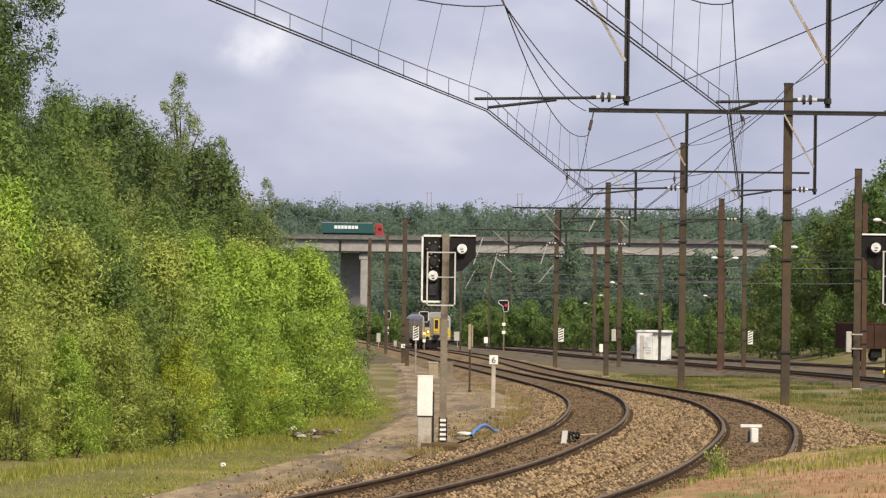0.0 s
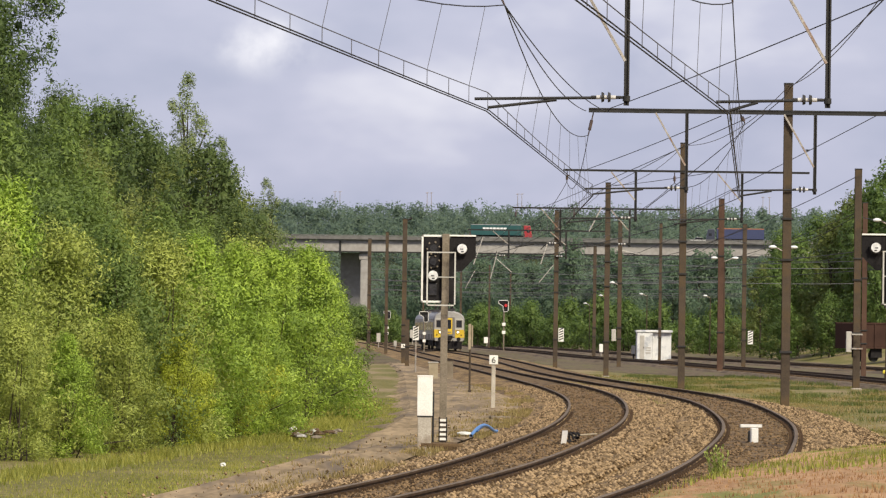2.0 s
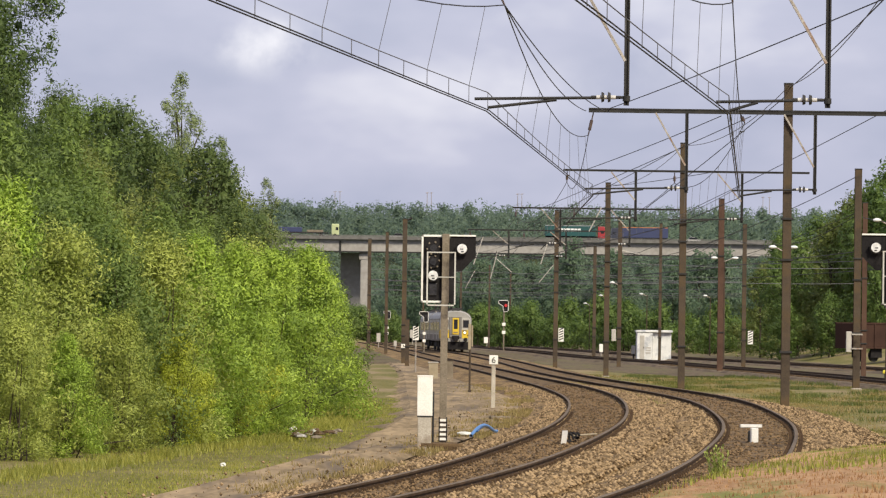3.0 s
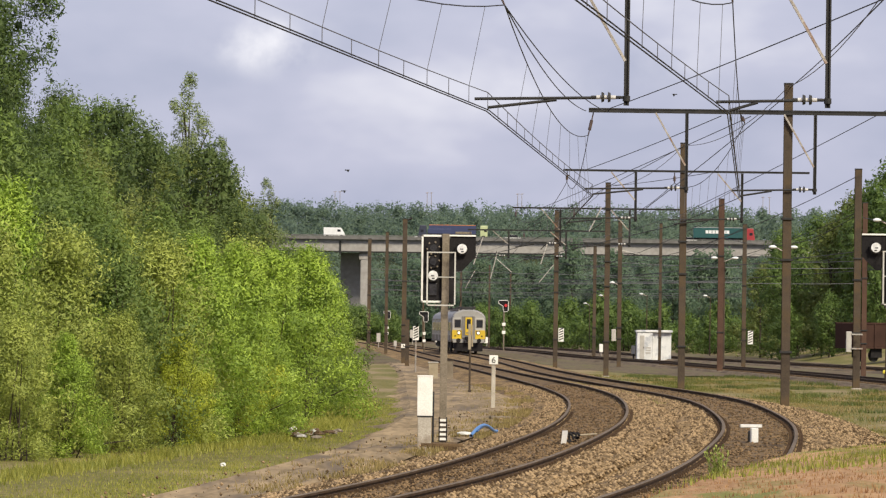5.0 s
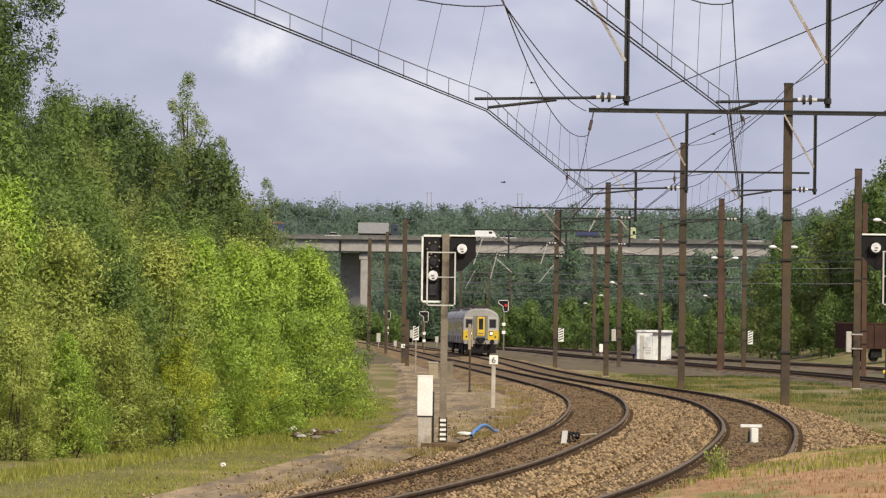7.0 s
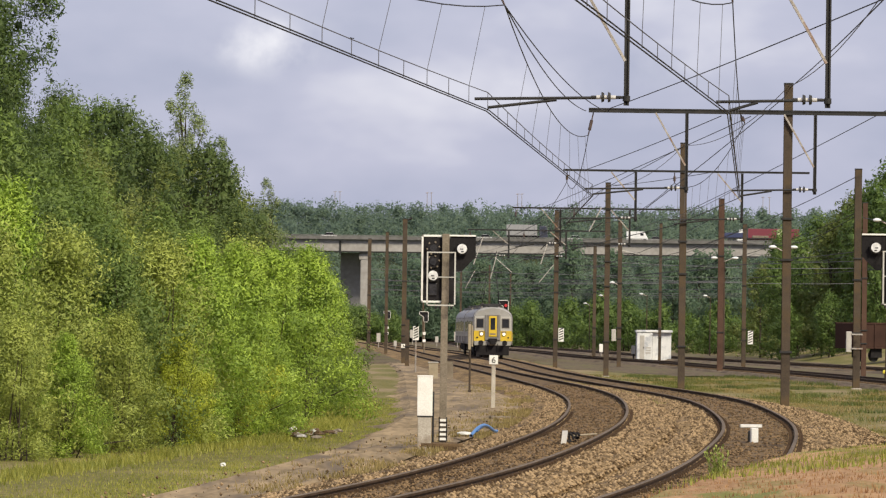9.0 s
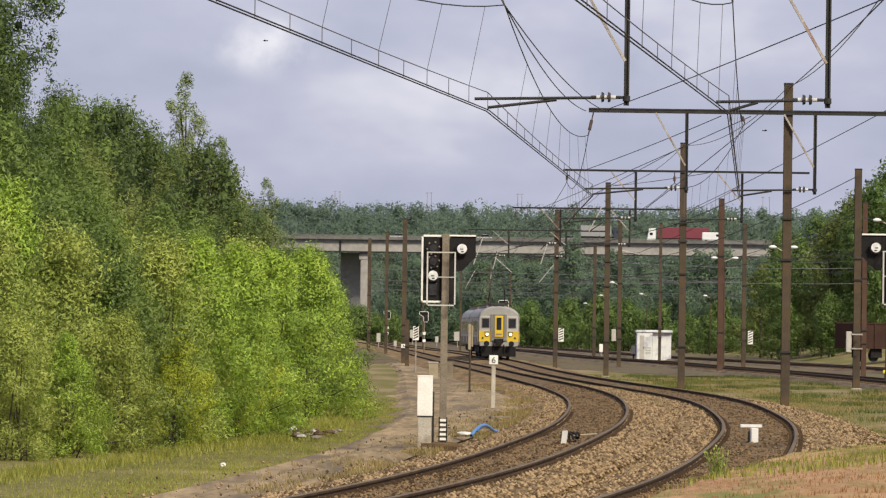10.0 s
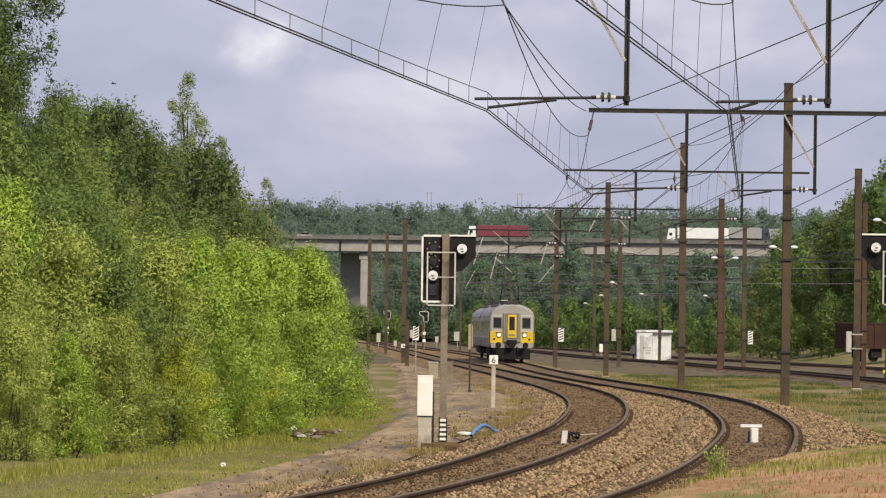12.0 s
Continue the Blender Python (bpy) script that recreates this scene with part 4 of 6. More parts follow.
def fast_mesh(name, vs, fs, mat, normals=None):
    me = bpy.data.meshes.new(name)
    me.vertices.add(len(vs))
    me.vertices.foreach_set("co", np.asarray(vs, np.float32).ravel())
    me.loops.add(len(fs) * 3)
    me.loops.foreach_set("vertex_index", np.asarray(fs, np.int32).ravel())
    me.polygons.add(len(fs))
    me.polygons.foreach_set("loop_start", np.arange(0, len(fs) * 3, 3, dtype=np.int32))
    me.update(calc_edges=True)
    if normals is not None:
        me.normals_split_custom_set_from_vertices(normals.tolist())
    me.materials.append(mat)
    return me


def crown_clumps(rng, n, w, h, base, lean=0.0, narrow=0.35, low=0.12, puff=1.0):
    """Clump centres in an uneven egg-shaped crown from base to h."""
    cs, rs = [], []
    while len(cs) < n:
        t = rng.random() ** 0.85
        env = math.sin(math.pi * min(low + (0.98 - low) * t, 1) ** (1 - narrow * 0.6)) ** 0.7
        q = rng.random() * 2 * math.pi
        rr = (rng.random() ** 0.4) * w * env * (0.8 + 0.3 * math.sin(3 * q + 12 * t))
        cs.append((rr * math.cos(q) + lean * t, rr * math.sin(q), base + (h - base) * t))
        rs.append((0.11 + 0.19 * rng.random() ** 1.3) * w * puff * (0.7 + 0.3 * env))
    return cs, rs


def build_plant(name, seed, w, h, base, n_clumps, n_leaves, size, mat, label, category, group, stems=5, narrow=0.35, lean=0.0, strands=0, spray=0.4, core=0.0, puff=1.0):
    """A tree or shrub with its foot at the origin: stems, limbs and a crown of leaf clumps."""
    rng = np.random.default_rng(seed)
    t = thing(name, Matrix.Identity(4), label, category, group)
    cs, rs = crown_clumps(rng, n_clumps, w, h, base, lean, narrow, 0.12 if stems == 1 else 0.3, puff)
    for k in range(strands):                            # hanging twigs
        q, r0, z0 = rng.random() * 6.28, w * (0.85 + 0.35 * rng.random()), base + (h - base) * (0.1 + 0.6 * rng.random())
        for j in range(9):
            cs.append((r0 * math.cos(q) + 0.04 * rng.normal(), r0 * math.sin(q), z0 - 0.16 * j))
            rs.append(0.13)
    per = np.maximum(8, (n_leaves * np.array(rs) ** 2 / np.sum(np.array(rs) ** 2))).astype(int)
    per[n_clumps:] = 13
    vs, fs, ns = leaves(rng, cs, rs, per, size, 0.4, spray)
    # added opaque lumps keep light out of the crown's inside
    if core:
        v2, f2, n2 = blocking_cores(rng, cs[:n_clumps], rs[:n_clumps], core)
        vs, fs, ns = np.concatenate([vs, v2]), np.concatenate([fs, f2 + len(vs)]), np.concatenate([ns, n2])
    ob = new("crown", fast_mesh("crown", vs, fs, mat, ns))
    ob.parent = t
    bm = bmesh.new()
    trunk_r = 0.012 * h + 0.02
    if stems == 1:
        tip = Vector((lean * 0.8, 0, base + (h - base) * 0.8))
        rod(bm, (0, 0, -0.6), tip * 0.5, trunk_r, trunk_r * 0.65, 7)
        rod(bm, tip * 0.5, tip, trunk_r * 0.65, trunk_r * 0.15, 6)
    for k in range(min(n_clumps, 14 if stems == 1 else stems * 3)):
        c = Vector(cs[(k * 7) % n_clumps])
        if stems == 1:
            z = max(base * 0.6, c.z * 0.62)
            a = Vector((lean * 0.5 * z / h, 0, z))
        else:
            a = Vector((rng.normal() * 0.12 * w, rng.normal() * 0.12 * w, -0.5))
        mid = a.lerp(c, 0.55) + Vector((0, 0, 0.06 * h))
        rod(bm, a, mid, trunk_r * 0.45, trunk_r * 0.3, 5)
        rod(bm, mid, c, trunk_r * 0.3, trunk_r * 0.08, 5)
    part("trunk", bm, M_BARK, t, "grey-brown woody stems")
    return t


def place(ob, x, y, s=1.0, rz=0.0, sz=None):
    """Put a plant on the ground at x, y."""
    ob.scale = (s, s, sz or s)
    ob.rotation_euler = (0, 0, radians(rz))
    ob.location = (x, y, hill(x, y))
    return ob


def again(ob, x, y, s=1.0, rz=0.0, sz=None):
    o = copy_thing(ob, Matrix.Identity(4))
    return place(o, x, y, s, rz, sz)


SH = "shrubs beside the path"
BUSH = [build_plant("shrub", 11, 1.65, 4.2, 0.0, 130, 25000, 0.043, M_LEAF_BRIGHT, "dense fresh-green leafy shrub beside the dirt path", "shrub", SH, spray=0.3),
        build_plant("shrub", 12, 1.65, 4.1, 0.0, 130, 25000, 0.041, M_LEAF_GREY, "silvery green willow shrub beside the dirt path", "shrub", SH, narrow=0.5, spray=0.5),
        build_plant("shrub", 13, 1.5, 3.5, 0.0, 100, 19000, 0.042, M_LEAF_YELLOW, "yellow-green leafy shrub beside the dirt path", "shrub", SH, spray=0.3),
        build_plant("shrub", 14, 1.75, 4.3, 0.0, 130, 25000, 0.043, M_LEAF_MID, "mid-green broad-leaved shrub behind the others", "shrub", SH, spray=0.3)]
# kind, place, size and turn of each shrub
spots = [(0, -3.5, 128, 1.0, 0), (0, -3.95, 117, 0.95, 70), (0, -4.35, 106, 0.93, 20), (2, -4.1, 109.5, 0.62, 0), (0, -4.9, 103, 0.95, 140), (1, -5.5, 98, 0.98, 60),
         (2, -5.0, 96.5, 0.6, 30), (3, -6.3, 96, 0.96, 200), (1, -6.9, 92, 0.98, 130), (2, -4.4, 104, 0.5, 80), (1, -7.9, 89, 0.95, 250), (3, -7.4, 97, 1.05, 10), (0, -8.2, 95, 1.15, 310),
         (3, -4.3, 140, 1.05, 40), (0, -3.8, 142, 0.98, 200), (1, -5.2, 130, 1.1, 90), (3, -6.2, 125, 1.15, 80), (3, -6.6, 118, 1.15, 160), (1, -7.3, 112, 1.08, 0), (3, -8.2, 115, 1.3, 120),
         (3, -8.6, 108, 1.3, 220), (3, -5.6, 112, 1.0, 120), (0, -3.8, 155, 0.95, 10), (3, -4.2, 165, 1.1, 60), (3, -7.4, 104, 1.12, 200), (3, -9.3, 104, 1.5, 20),
         (1, -5.9, 93.5, 0.62, 300), (0, -5.25, 100, 0.7, 15), (0, -6.6, 89.5, 0.5, 190), (1, -7.4, 87.0, 0.6, 75), (0, -3.9, 112.5, 0.6, 240), (1, -8.3, 85.5, 0.62, 100)]
used = set()
for k, x, y, s, rz in spots:
    if k in used:
        again(BUSH[k], x, y, s, rz)
    else:
        place(BUSH[k], x, y, s, rz)
        used.add(k)

WOOD = "trees of the wooded slope"
TREE = [build_plant("tree", 21, 3.6, 10.3, 0.8, 200, 22000, 0.09, M_LEAF_DARK, "tall dark green broadleaf tree at the wood's edge", "tree", WOOD, 1, spray=0.3, core=0.26),
        build_plant("tree", 22, 3.3, 10.6, 0.8, 200, 22000, 0.09, M_LEAF_MID, "tall mid-green broadleaf tree at the wood's edge", "tree", WOOD, 1, spray=0.3, core=0.26),
        build_plant("tree", 23, 1.55, 14.5, 4.0, 110, 10500, 0.075, M_LEAF_PALE, "slender pale green poplar standing above the wood", "tree", WOOD, 1, 0.2, spray=0.5),
        build_plant("tree", 24, 3.4, 10.2, 0.6, 200, 22000, 0.09, M_LEAF_OLIVE, "olive-green broadleaf tree at the wood's edge", "tree", WOOD, 1, spray=0.3, core=0.26)]
spots = [(0, -9.6, 205, 0.92, 0), (0, -8.3, 200, 0.66, 50), (3, -10.9, 214, 0.9, 90), (0, -12.9, 225, 0.93, 10), (0, -15.0, 235, 1.05, 140), (1, -9.7, 126, 0.66, 20), (0, -10.6, 130, 0.7, 80), (3, -13.4, 190, 0.8, 200), (0, -7.9, 212, 0.55, 30), (1, -7.3, 216, 0.52, 100),
         (0, -18.3, 240, 1.0, 70), (3, -11.2, 180, 0.6, 0), (1, -17, 228, 0.92, 250), (2, -12.75, 250, 0.97, 0), (0, -7.0, 206, 0.42, 100), (0, -13.9, 232, 0.98, 60), (1, -16.2, 238, 1.0, 120), (1, -20, 210, 0.9, 33), (0, -13.5, 165, 0.55, 33), (1, -15.5, 170, 0.7, 33), (0, -8.6, 182, 0.42, 60), (0, -14.2, 150, 0.6, 60), (1, -12.0, 145, 0.5, 90),
         (2, -8.05, 230, 0.62, 140), (3, -9.2, 216, 0.84, 200), (2, -10.6, 242, 0.77, 60)]
used = set()
for k, x, y, s, rz in spots:
    if k in used:
        again(TREE[k], x, y, s, rz)
    else:
        o = place(TREE[k], x, y, s, rz)
        used.add(k)
POPLAR = TREE[2]

# birch close by, its hanging twigs against the sky
BIRCH = place(build_plant("birch_tree", 31, 1.9, 12.0, 3.2, 150, 36000, 0.052, M_LEAF_BIRCH, "tall birch with hanging leafy twigs", "tree", "birches by the path", 1, strands=26, core=0.26), -10.25, 112)
again(BIRCH, -11.2, 117, 0.97, 130)
again(BIRCH, -11.6, 108, 0.92, 220)
again(BIRCH, -10.95, 122, 0.8, 300)
again(BIRCH, -11.6, 125, 0.7, 40)

# ---- woods in the middle distance ----
FARG = "trees in the valley"
FAR = [build_plant("valley_tree", 41, 4.2, 13.0, 0.2, 80, 3600, 0.36, M_LEAF_FAR, "haze-tinted green broadleaf tree in the valley", "tree", FARG, 1, spray=0.2, puff=1.6),
       build_plant("valley_tree", 42, 3.8, 14.0, 0.2, 80, 3600, 0.36, M_LEAF_FAR, "tall haze-tinted green broadleaf tree in the valley", "tree", FARG, 1, spray=0.2, puff=1.6),
       build_plant("valley_bush", 43, 2.9, 5.0, 0.0, 60, 2900, 0.18, M_LEAF_VALLEY, "green bush along the far side tracks", "bush", FARG, 4, spray=0.3, core=0.3, puff=1.3),
       build_plant("valley_tree", 44, 3.8, 12.0, 0.2, 90, 7000, 0.165, M_LEAF_BROWN, "brownish green tree beside the far tracks", "tree", FARG, 1, spray=0.3, core=0.3, puff=1.2),
       build_plant("valley_tree", 45, 3.8, 11.0, 0.2, 90, 7000, 0.165, M_LEAF_VALLEY, "mid-green tree beside the far tracks", "tree", FARG, 1, spray=0.3, core=0.3, puff=1.2)]
rng = random.Random(9)
spots = []
for row, (y, a, b, n) in enumerate(((1280, -45, 130, 30), (1180, -40, 120, 26), (1050, -22, 110, 24), (930, -14, 100, 22), (820, -8, 90, 20))):
    for k in range(n):
        px_ = a + (b - a) * k / n
        if -0.0235 < px_ / y < -0.0115 and y > 700:
            continue
        spots.append((rng.choice((0, 0, 1)), a + (b - a) * (k + rng.uniform(-0.3, 0.3)) / n, y + rng.uniform(-30, 30), rng.uniform(0.75, 1.12), rng.uniform(0, 360)))
for k in range(46):
    x = 3 + 40 * k / 45
    spots.append((2, x + rng.uniform(-0.6, 0.6), 640 - 4.2 * x + rng.uniform(-15, 40), rng.uniform(0.55, 1.1), rng.uniform(0, 360)))
for k in range(16):
    spots.append((2, -19 + 12 * k / 15, 745 + 30 * rng.random(), rng.uniform(0.7, 1.0), rng.uniform(0, 360)))
for k, (x, y, s) in enumerate(((28.9, 430, 0.85), (30.9, 440, 0.93), (32.6, 425, 0.88), (34.3, 430, 1.0), (35.9, 420, 1.2), (37.5, 425, 1.35), (39.5, 415, 1.4), (31.2, 470, 0.9), (34.5, 465, 1.02), (37.5, 460, 1.2), (28.6, 455, 0.7), (42, 420, 1.3), (31.2, 408, 0.5), (34.8, 405, 0.6), (28.0, 415, 0.45))):
    spots.append(((4, 4, 3, 3, 4, 4, 4)[k % 7], x, y, s, k * 57.0))
used = set()
for k, x, y, s, rz in spots:
    if k in used:
        again(FAR[k], x, y, s, rz, s * rng.uniform(0.9, 1.1))
    else:
        place(FAR[k], x, y, s, rz)
        used.add(k)


def build_hill_wood():
    rg = np.random.default_rng(77)
    cs, rs, n = [], [], []
    for y in (1450, 1540, 1640, 1730, 1810, 1890, 1960, 2030):
        x = -170.0
        while x < 200:
            x += rg.uniform(2.8, 5.6) if y < 1900 else rg.uniform(2.0, 4.0)
            yy = y + rg.uniform(-35, 35)
            z0, hh, w = hill(x, yy), rg.uniform(10, 14.5), rg.uniform(3.2, 5.4)
            for k in range(10):
                t = rg.random()
                q, rr = rg.random() * 6.28, w * math.sqrt(rg.random()) * math.sin(math.pi * (0.25 + 0.7 * t))
                cs.append((x + rr * math.cos(q), yy + rr * math.sin(q), z0 + hh * (0.15 + 0.8 * t)))
                rs.append(w * rg.uniform(0.55, 0.85))
                n.append(44)
    vs, fs, ns = leaves(rg, cs, rs, n, 0.66, 0.2)
    ns = ns * 0.55 + np.array((0, 0, 0.6))               # normals bent upwards to soften the far canopy's shading
    ns /= np.linalg.norm(ns, axis=1)[:, None]
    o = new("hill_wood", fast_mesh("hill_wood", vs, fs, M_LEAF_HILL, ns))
    tagged(o, "distant haze-tinted green wood covering the hill", "wood", kind="stuff")


build_hill_wood()


# ---- further masts and posts ----
M_STRIPE = material("black_stripe_paint", (0.02, 0.02, 0.02), (0.05, 0.05, 0.05), 5.0, 0.6, 0, 0)
M_BEIGE = material("bleached_beige_board", (0.27, 0.22, 0.15), (0.40, 0.34, 0.25), 3.0, 0.8, 0, 0.2)
M_GREYBOX = material("grey_enamel", (0.36, 0.33, 0.30), (0.50, 0.47, 0.43), 3.0, 0.6, 0, 0.1)
M_WAGON = material("rust_red_wagon", (0.03, 0.016, 0.013), (0.062, 0.032, 0.024), 0.7, 0.85, 0, 0.3)
M_HUT = material("flaking_white_render", (0.52, 0.52, 0.52), (0.80, 0.79, 0.78), 0.9, 0.8, 0, 0.3, third=(0.42, 0.43, 0.46), third_scale=1.2)
M_BLUE = material("blue_plastic_pipe", (0.05, 0.16, 0.40), (0.10, 0.26, 0.56), 4.0, 0.4, 0, 0)
M_RAG = material("white_rag", (0.6, 0.58, 0.52), (0.82, 0.8, 0.74), 6.0, 0.9, 0, 0.4)
M_SHADE = material("pale_lamp_head", (0.62, 0.62, 0.62), (0.84, 0.84, 0.84), 4.0, 0.4, 0, 0)
M_YELLOWPAINT = material("yellow_marker_paint", (0.6, 0.5, 0.04), (0.78, 0.66, 0.06), 4.0, 0.6, 0, 0)


def stripe_plate(t, x, z, w=0.34, h=0.78, y=-0.2):
    p = part("striped_plate", boxed(x - w / 2, x + w / 2, y - 0.015, y + 0.015, z - h / 2, z + h / 2, 0.005), M_WHITE, t, "white plate with slanted black stripes")
    for k in range(5):
        z0 = z - h / 2 + 0.05 + k * h * 0.185
        bm = bmesh.new()
        v = [bm.verts.new(q) for q in ((x - w / 2 + 0.03, y - 0.02, z0), (x + w / 2 - 0.03, y - 0.02, z0 + 0.12), (x + w / 2 - 0.03, y - 0.02, z0 + 0.19), (x - w / 2 + 0.03, y - 0.02, z0 + 0.07))]
        bm.faces.new(v)
        bmesh.ops.solidify(bm, geom=bm.faces[:], thickness=0.004)
        part("stripe", bm, M_STRIPE, p)


def plain_mast(x, y, h, mat, label, w=0.13, bands=(1.5, 2.2, 5.0)):
    return h_mast("catenary_mast", Matrix.Translation((x, y, 0)), h, mat, label, w, bands)


plain_mast(17.5, 213.7, 8.95, M_MAST, "grey-brown mast with an equipment box strapped on", 0.145, (1.4, 2.05, 4.3, 5.2))
t = thing("equipment_box", pose(17.25, 213.4, 0), "pale grey equipment box strapped to a mast", "equipment box")
part("case", boxed(-0.22, 0.0, -0.2, 0.05, 1.25, 2.12, 0.02), M_GREYBOX, t)
for z in (1.4, 2.0):
    part("strap", boxed(0.0, 0.46, -0.25, -0.2, z - 0.03, z + 0.03), M_GALV, t)
plain_mast(22.55, 270.7, 9.0, M_MASTRED, "red-rusted steel mast behind the side track")
plain_mast(15.7, 285.8, 9.5, M_MASTRED, "red-rusted steel mast beside the side track", 0.16, (2.0, 6.3))
mm = plain_mast(19.3, 323.9, 8.9, M_MAST, "brown steel mast with a striped plate")
stripe_plate(mm, 0.42, 1.68, 0.32, 0.86)
plain_mast(16.6, 386.0, 10.2, M_MAST, "slim grey-brown mast in front of the white hut", 0.11)
mm = plain_mast(11.15, 318.8, 8.85, M_MAST, "brown steel mast with a grey box")
part("mast_box", boxed(-0.48, -0.2, -0.3, -0.05, 1.35, 2.1, 0.02), M_GREYBOX, mm, "small grey box")
plain_mast(11.9, 396, 8.6, M_MAST, "slim grey-brown mast in the distance", 0.13)
mm = plain_mast(-2.44, 324, 8.95, M_MAST, "dark rusty mast by the end of the path", 0.15)
part("hectometre_disc", boxed(-0.16, 0.16, -0.25, -0.2, 0.72, 0.98, 0.05), M_WHITE, mm, "small white distance plate")
part("plate_mark", boxed(-0.03, 0.03, -0.256, -0.251, 0.79, 0.91), M_STRIPE, mm)
part("arm_stub", rodded((0.1, 0, 8.9), (0.45, 0, 9.05), 0.06), M_DARKSTEEL, mm)
plain_mast(-2.05, 300, 2.5, M_MAST, "short rusty steel stanchion beside the track", 0.12, (0.9,))
plain_mast(-4.7, 426, 10.0, M_MAST, "brown mast on the far stretch of line", 0.13)
plain_mast(-6.8, 470, 10.2, M_MAST, "brown mast half hidden by the shrubs", 0.16)
for x, y, h in ((1.9, 520, 9.0), (5.2, 560, 9.0), (-2.2, 590, 9.0), (8.6, 640, 9.0)):
    plain_mast(x, y, h, M_MAST, "distant grey-brown catenary mast", 0.1, (5.0,))

# cross wires of the yard
for y, x0, x1, zs in ((640, -9, 45, (8.2, 7.2, 6.5, 6.0)), (560, -8, 42, (8.0, 7.0, 6.4)), (470, -7, 40, (8.3, 7.4, 6.7, 6.2)), (400, 11.6, 44, (7.8, 6.9, 6.3))):
    for z in zs:
        wire("span_wire", sagged((x0, y, z + rng.uniform(-0.3, 0.3)), (x1, y + rng.uniform(-60, 60), z + rng.uniform(-0.4, 1.0)), rng.uniform(0.15, 0.8), 10), 0.02, M_WIRELIGHT, "pale span wire crossing the yard", "span wires")
for k in range(4):
    x0, y0 = (17.5, 22.55, 15.7, 19.3)[k], (213.7, 270.7, 285.8, 323.9)[k]
    wire("yard_wire", sagged((x0, y0, 8.7), (x0 - 8 - k, y0 + 220, 7.8), 1.6, 12), 0.018, M_WIRE, "dark slack wire over the side tracks", "yard wires")
for tr, o in ((TRACK_C, 0.0), (TRACK_D, 0.0)):
    wire("contact_wire", [along(tr, d, o, 5.9) for d in range(120, 620, 40)], 0.02, M_WIRE, "dark contact wire above a side track")
    wire("messenger_wire", [along(tr, d, o, 7.6 - 0.9 * abs(math.sin(math.pi * d / 60.0))) for d in range(120, 620, 10)], 0.016, M_WIRE, "sagging messenger wire above a side track")


def slanted_bracket(x, y, z, lx, lz):
    b = thing("cantilever_bracket", pose(x, y, z), "pale slanted cantilever bracket on the overhead line", "bracket", "cantilever brackets")
    part("tube", rodded((0, 0, 0), (lx, 0, lz), 0.032), M_GREYBOX, b)
    part("tie", rodded((0, 0, 0), (lx * 1.05, 0, lz * 0.35), 0.025), M_DARKSTEEL, b)


for x, y, z, lx, lz in ((2.6, 330, 8.0, -0.6, -1.8), (3.9, 360, 7.6, -0.5, -2.0), (5.6, 410, 6.6, -1.4, 1.2), (9.2, 420, 7.4, -1.2, -1.5), (3.0, 470, 7.4, -0.9, -1.7), (7.2, 250, 6.9, 0.6, 1.2), (6.2, 300, 7.2, -0.4, -1.3), (12.8, 330, 7.0, -1.5, 0.3)):
    slanted_bracket(x, y, z, lx, lz)


# ---- small lineside things ----
def marker_six():
    t = thing("kilometre_post", pose(1.43, 139.0, -0.3), "white-topped concrete marker post bearing a 6", "marker post")
    part("post", boxed(-0.055, 0.055, -0.05, 0.05, -0.1, 1.42, 0.01), M_CONCRETE, t)
    p = part("sign_plate", boxed(-0.12, 0.12, -0.085, -0.055, 1.37, 1.62, 0.006), M_WHITE, t, "white square plate")
    cu = bpy.data.curves.new("digit", "FONT")
    cu.body, cu.size, cu.align_x, cu.extrude = "6", 0.24, "CENTER", 0.002
    tmp = new("digit_source", cu)
    me = bpy.data.meshes.new_from_object(tmp.evaluated_get(bpy.context.evaluated_depsgraph_get()))
    bpy.data.objects.remove(tmp)
    me.materials.clear()
    me.materials.append(M_STRIPE)
    o = new("digit", me)
    o.parent = p
    o.matrix_basis = pose(0, -0.089, 1.41, 90, 0, 0)


marker_six()
t = thing("board_post", pose(1.0, 178.6, -0.3), "thin rusty pole with a beige board seen from behind", "sign post")
part("pole", rodded((0, 0, 0), (0, 0, 2.5), 0.035), M_MAST, t)
part("board", boxed(-0.07, 0.03, -0.06, -0.03, 1.6, 2.5, 0.01), M_BEIGE, t, "faded beige board")
part("board", boxed(0.045, 0.1, 0.0, 0.03, 1.7, 2.45, 0.01), M_BEIGE, t, "faded beige board")
part("foot_clamp", boxed(-0.06, 0.06, -0.06, 0.06, 0.0, 0.18, 0.02), M_MAST, t)
t = thing("striped_marker", pose(-1.34, 261, -0.3), "thin pole carrying a black and white striped plate", "marker post")
part("pole", rodded((0, 0, 0), (0, 0, 2.4), 0.04), M_GALV, t)
stripe_plate(t, 0.0, 2.05, 0.3, 0.72, -0.06)
mm = [o for o in bpy.data.objects if o.name.startswith("catenary_mast") and abs(o.location.y - 301) < 1][0]
stripe_plate(mm, 0.33, 1.72, 0.32, 0.8)
t = thing("lineside_cabinet", pose(-0.36, 230, -0.3), "small beige lineside cabinet", "cabinet")
part("case", boxed(-0.22, 0.2, -0.2, 0.2, 0.0, 0.75, 0.02), M_BEIGE, t)
part("lid", boxed(-0.25, 0.23, -0.23, 0.23, 0.75, 0.8, 0.01), M_GREYBOX, t)
t = thing("lineside_cabinet", pose(0.28, 231, -0.3), "small brown lineside cabinet behind the signal post", "cabinet")
